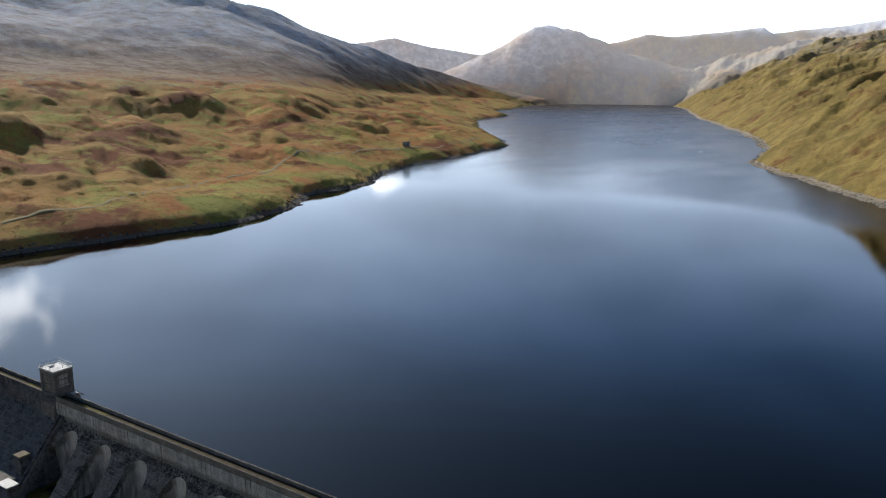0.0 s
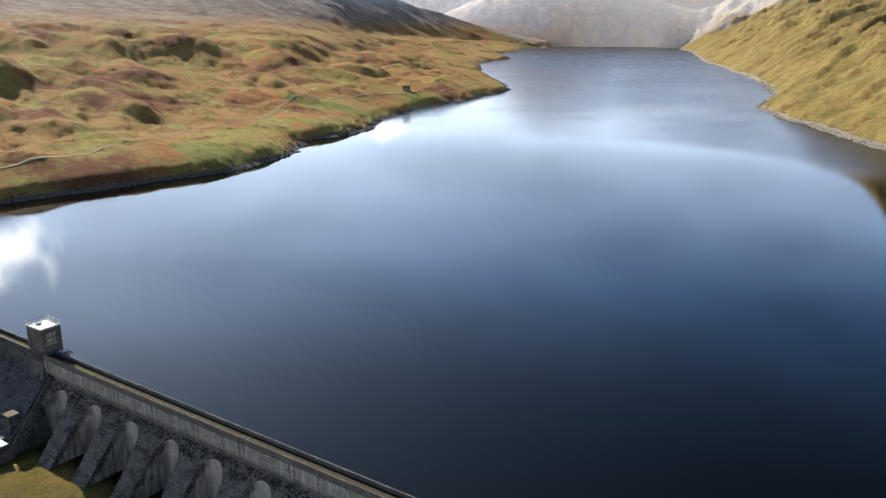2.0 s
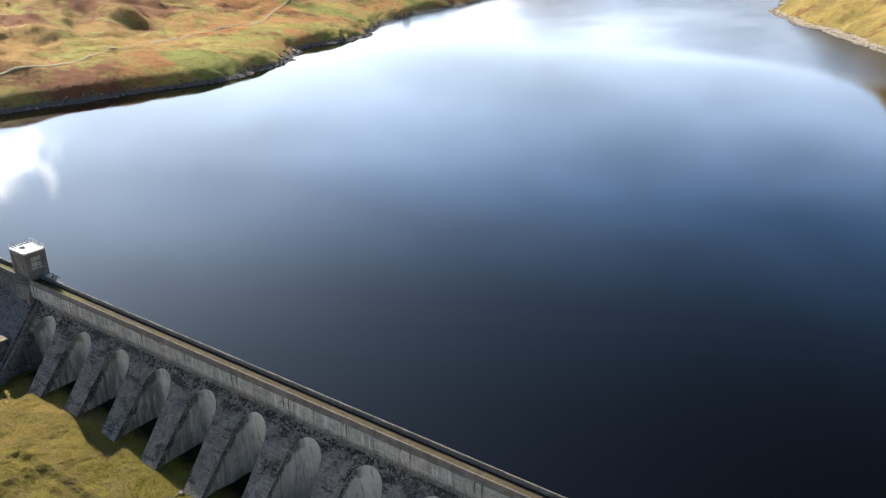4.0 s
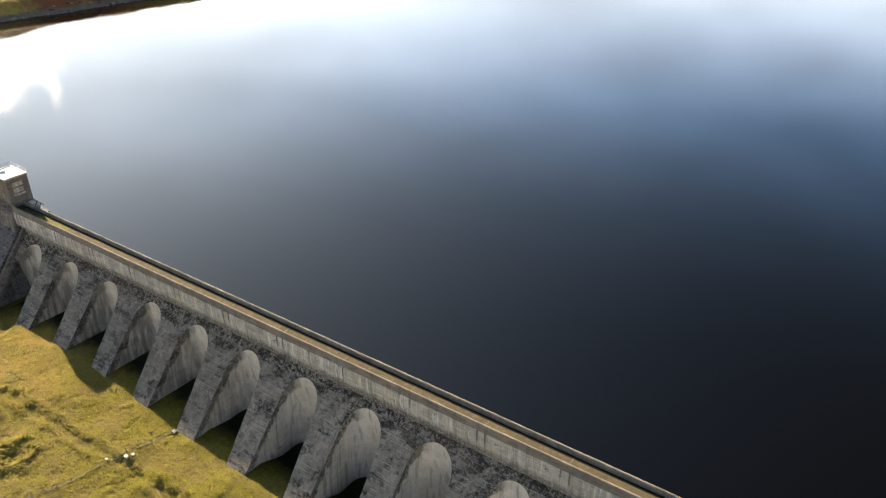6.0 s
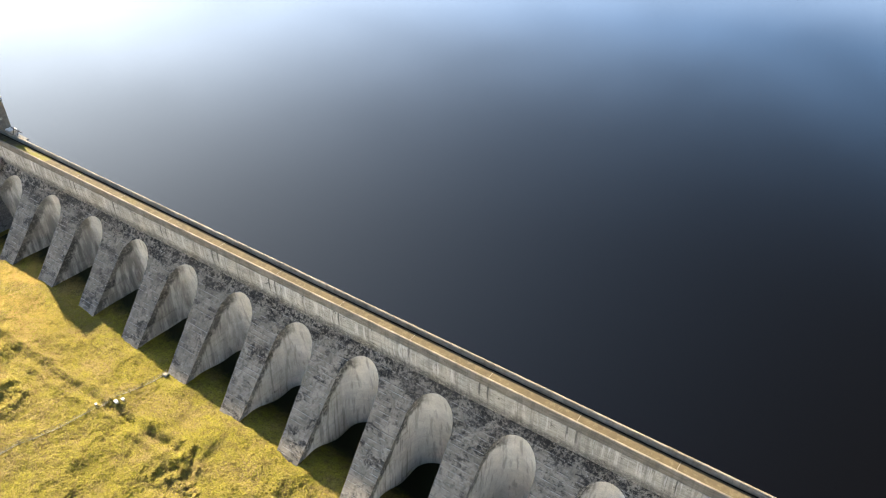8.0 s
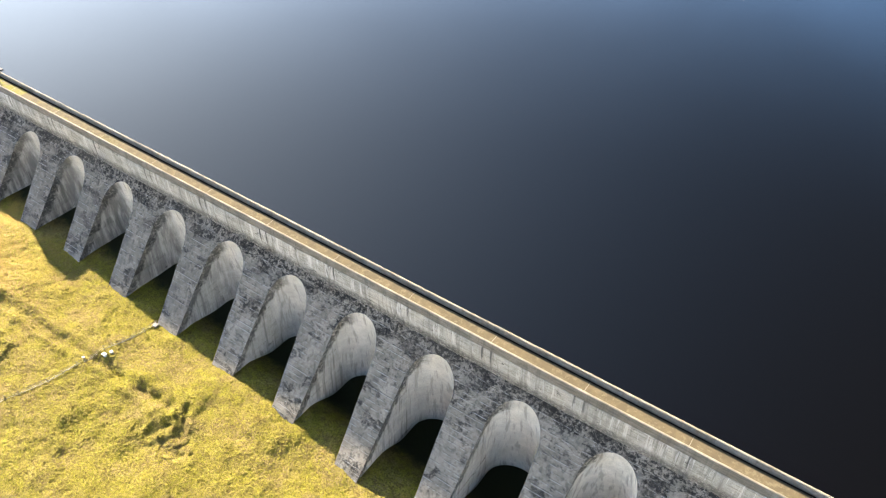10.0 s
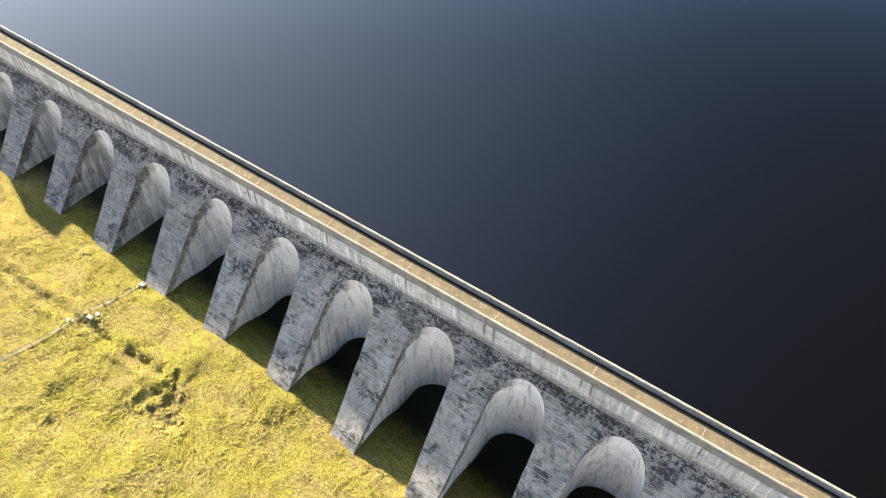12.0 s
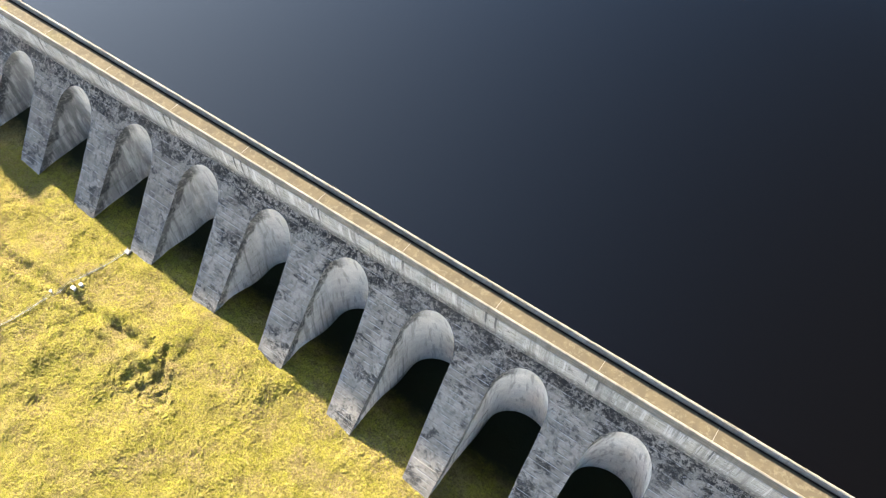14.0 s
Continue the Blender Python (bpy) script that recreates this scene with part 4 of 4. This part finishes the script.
# ---- the track along the shore, and the bothy ----
TRACK = [(-253, 118), (-253, 140), (-255, 164), (-261, 193), (-274, 228), (-292, 269), (-306, 306), (-310, 335), (-314, 364), (-327, 398), (-346, 431), (-360, 461), (-371, 495), (-377, 530), (-377, 565), (-376, 604), (-376, 654), (-376, 716), (-385, 793), (-406, 878), (-433, 959)]
BOTHY = (-385, 694)


def surface(x, y):
    return float(land(np.array([x], float), np.array([y], float))[0])


def ribbon(name, pts, width, label):
    """A worn track laid over the ground along a bent line."""
    dense = []
    for i in range(len(pts) - 1):
        p0, p1, p2, p3 = (Vector(pts[max(0, min(len(pts) - 1, i + j))]) for j in (-1, 0, 1, 2))
        for n in range(8):
            t = n / 8
            dense.append(0.5 * (2 * p1 + (p2 - p0) * t + (2 * p0 - 5 * p1 + 4 * p2 - p3) * t * t + (3 * p1 - p0 - 3 * p2 + p3) * t**3))
    verts = []
    for i, p in enumerate(dense):
        d = (dense[min(i + 1, len(dense) - 1)] - dense[max(i - 1, 0)]).normalized()
        side = Vector((-d.y, d.x))
        for s, lift in ((-0.7, -0.5), (-0.5, 0.1), (0, 0.16), (0.5, 0.1), (0.7, -0.5)):
            q = p + side * s * width
            verts.append((q.x, q.y, surface(q.x, q.y) + lift))
    ob = mesh_object(name, verts, grid_faces(len(dense), 5), M_TRACK, smooth=True)
    return tagged(ob, label, "track", kind="structure")


ribbon("track", TRACK, 2.8, "pale gravel track winding along the hillside")

bothy = tagged(new("stone_bothy"), "small grey stone bothy with a pitched roof by the shore", "hut")
bx, by = BOTHY
bz = surface(bx, by)
bothy.matrix_world = pose(bx, by, bz, 0, 0, 40)
bm = box(bmesh.new(), -4.5, -2.6, -2.0, 4.5, 2.6, 3.0, 0.05)
part("walls", bm, M_FASCIA, bothy, "pale harled stone walls")
bm = bmesh.new()
extrude_x(bm, [(-3.0, 2.95), (0.0, 5.2), (3.0, 2.95), (3.0, 3.15), (0.0, 5.45), (-3.0, 3.15)], -4.8, 4.8)
part("roof", bm, M_PARAPET, bothy, "grey slate roof")
for x in (-2.6, 1.6):
    part("window", box(bmesh.new(), x, -2.66, 0.9, x + 1.0, -2.58, 2.1, 0.01), M_DARK, bothy)
part("door", box(bmesh.new(), -0.6, -2.67, 0.0, 0.4, -2.58, 2.0, 0.01), M_WOOD, bothy)
part("chimney", box(bmesh.new(), 3.6, -0.5, 4.2, 4.5, 0.5, 6.3, 0.04), M_FASCIA, bothy)


# ---- tussocks ----
def build_tussocks():
    rng = np.random.RandomState(3)
    n = 150000
    x, y = rng.uniform(14, 150, n), rng.uniform(-66, -9, n)
    keep = (fbm(x / 9, y / 9, 3, 81) + 0.4 * rng.rand(n) > 0.5) & (y < -11 - 3 * rng.rand(n))
    x, y = x[keep], y[keep]
    n = len(x)
    z = meadow_height(x, y)
    size = 0.08 + 0.15 * rng.rand(n) ** 2
    tall = size * (0.3 + 0.5 * rng.rand(n))
    sides = 6
    verts = np.zeros((n, sides + 1, 3))
    turn = rng.rand(n) * 6.28
    for i in range(sides):
        a = turn + i * 2 * math.pi / sides
        r = size * (0.7 + 0.6 * rng.rand(n))
        verts[:, i] = np.stack([x + r * np.cos(a), y + r * np.sin(a), z - 0.1 + 0.12 * rng.rand(n)], -1)
    verts[:, sides] = np.stack([x + size * rng.uniform(-0.4, 0.4, n), y + size * rng.uniform(-0.4, 0.4, n), z + tall], -1)
    faces = [(b + i, b + (i + 1) % sides, b + sides) for b in range(0, n * (sides + 1), sides + 1) for i in range(sides)]
    ob = mesh_object("grass_tussocks", verts.reshape(-1, 3), faces, M_TUSSOCK, smooth=True)
    tagged(ob, "clumps of yellow-green moor grass below the dam", "grass", kind="stuff")


build_tussocks()


# ---- clumps on the hillsides and boulders along the shores ----
def scatter(name, x, y, size, squash, material, label, category, seed, sink=0.25):
    """Small uneven domes of six sides set on the ground, joined in one mesh."""
    rng = np.random.RandomState(seed)
    z = land(x, y)
    n, sides = len(x), 6
    verts = np.zeros((n, sides * 2 + 1, 3))
    turn = rng.rand(n) * 6.28
    for ring, (grow, up) in enumerate(((1.0, 0.0), (0.72, 0.7))):
        for i in range(sides):
            a = turn + (i + 0.5 * ring) * 2 * math.pi / sides
            r = size * grow * (0.75 + 0.5 * rng.rand(n))
            verts[:, ring * sides + i] = np.stack([x + r * np.cos(a), y + r * np.sin(a), z + size * squash * (up - sink + 0.15 * rng.rand(n))], -1)
    verts[:, -1] = np.stack([x, y, z + size * squash * (1 - sink)], -1)
    faces = []
    for b in range(0, n * (2 * sides + 1), 2 * sides + 1):
        for i in range(sides):
            j = (i + 1) % sides
            faces.append((b + i, b + j, b + sides + j, b + sides + i))
            faces.append((b + sides + i, b + sides + j, b + 2 * sides))
    ob = mesh_object(name, verts.reshape(-1, 3), faces, material, smooth=True)
    return tagged(ob, label, category, kind="stuff")


def bank(side, n, near, far, deep, seed, power=1.0):
    """Random spots on one bank of the lake, up to so far from the water."""
    rng = np.random.RandomState(seed)
    v = near + (far - near) * rng.rand(n) ** 1.4
    d = deep * rng.rand(n) ** power
    line = LEFT_SHORE if side < 0 else RIGHT_SHORE
    u = np.interp(v, *zip(*line)) + side * d
    x = HUB[0] + u * RGT[0] + v * FWD[0]
    y = HUB[1] + u * RGT[1] + v * FWD[1]
    return x, y


rng = np.random.RandomState(12)
x, y = bank(-1, 26000, 380, 1500, 520, 21)
ok = (land(x, y) > 3.5) & (fbm(x / 60, y / 60, 4, 95) + 0.3 * rng.rand(len(x)) > 0.58)
x, y = x[ok], y[ok]
scatter("heather_clumps", x, y, 0.4 + 0.7 * rng.rand(len(x)) ** 2, 0.2, M_HEATHER, "brown heather and rush clumps over the moor", "heather", 31)
x, y = bank(1, 16000, 560, 1700, 420, 22)
ok = (land(x, y) > 3.5) & (fbm(x / 60, y / 60, 4, 97) + 0.3 * rng.rand(len(x)) > 0.6)
x, y = x[ok], y[ok]
scatter("heather_clumps", x, y, 0.4 + 0.8 * rng.rand(len(x)) ** 2, 0.22, M_HEATHER, "brown heather clumps on the steep grass slope", "heather", 33)
for side, n, seed in ((-1, 14000, 23), (1, 7000, 24)):
    x, y = bank(side, n, 300, 1500, 46, seed)
    x, y = x + side * -14 * RGT[0], y + side * -14 * RGT[1]
    h = land(x, y)
    ok = (h > -0.3) & (h < 3.4)
    x, y = x[ok], y[ok]
    scatter("shore_boulders", x, y, 0.3 + 1.1 * rng.rand(len(x)) ** 3, 0.7, M_BOULDER, "grey stones and boulders along the waterline", "stones", seed)
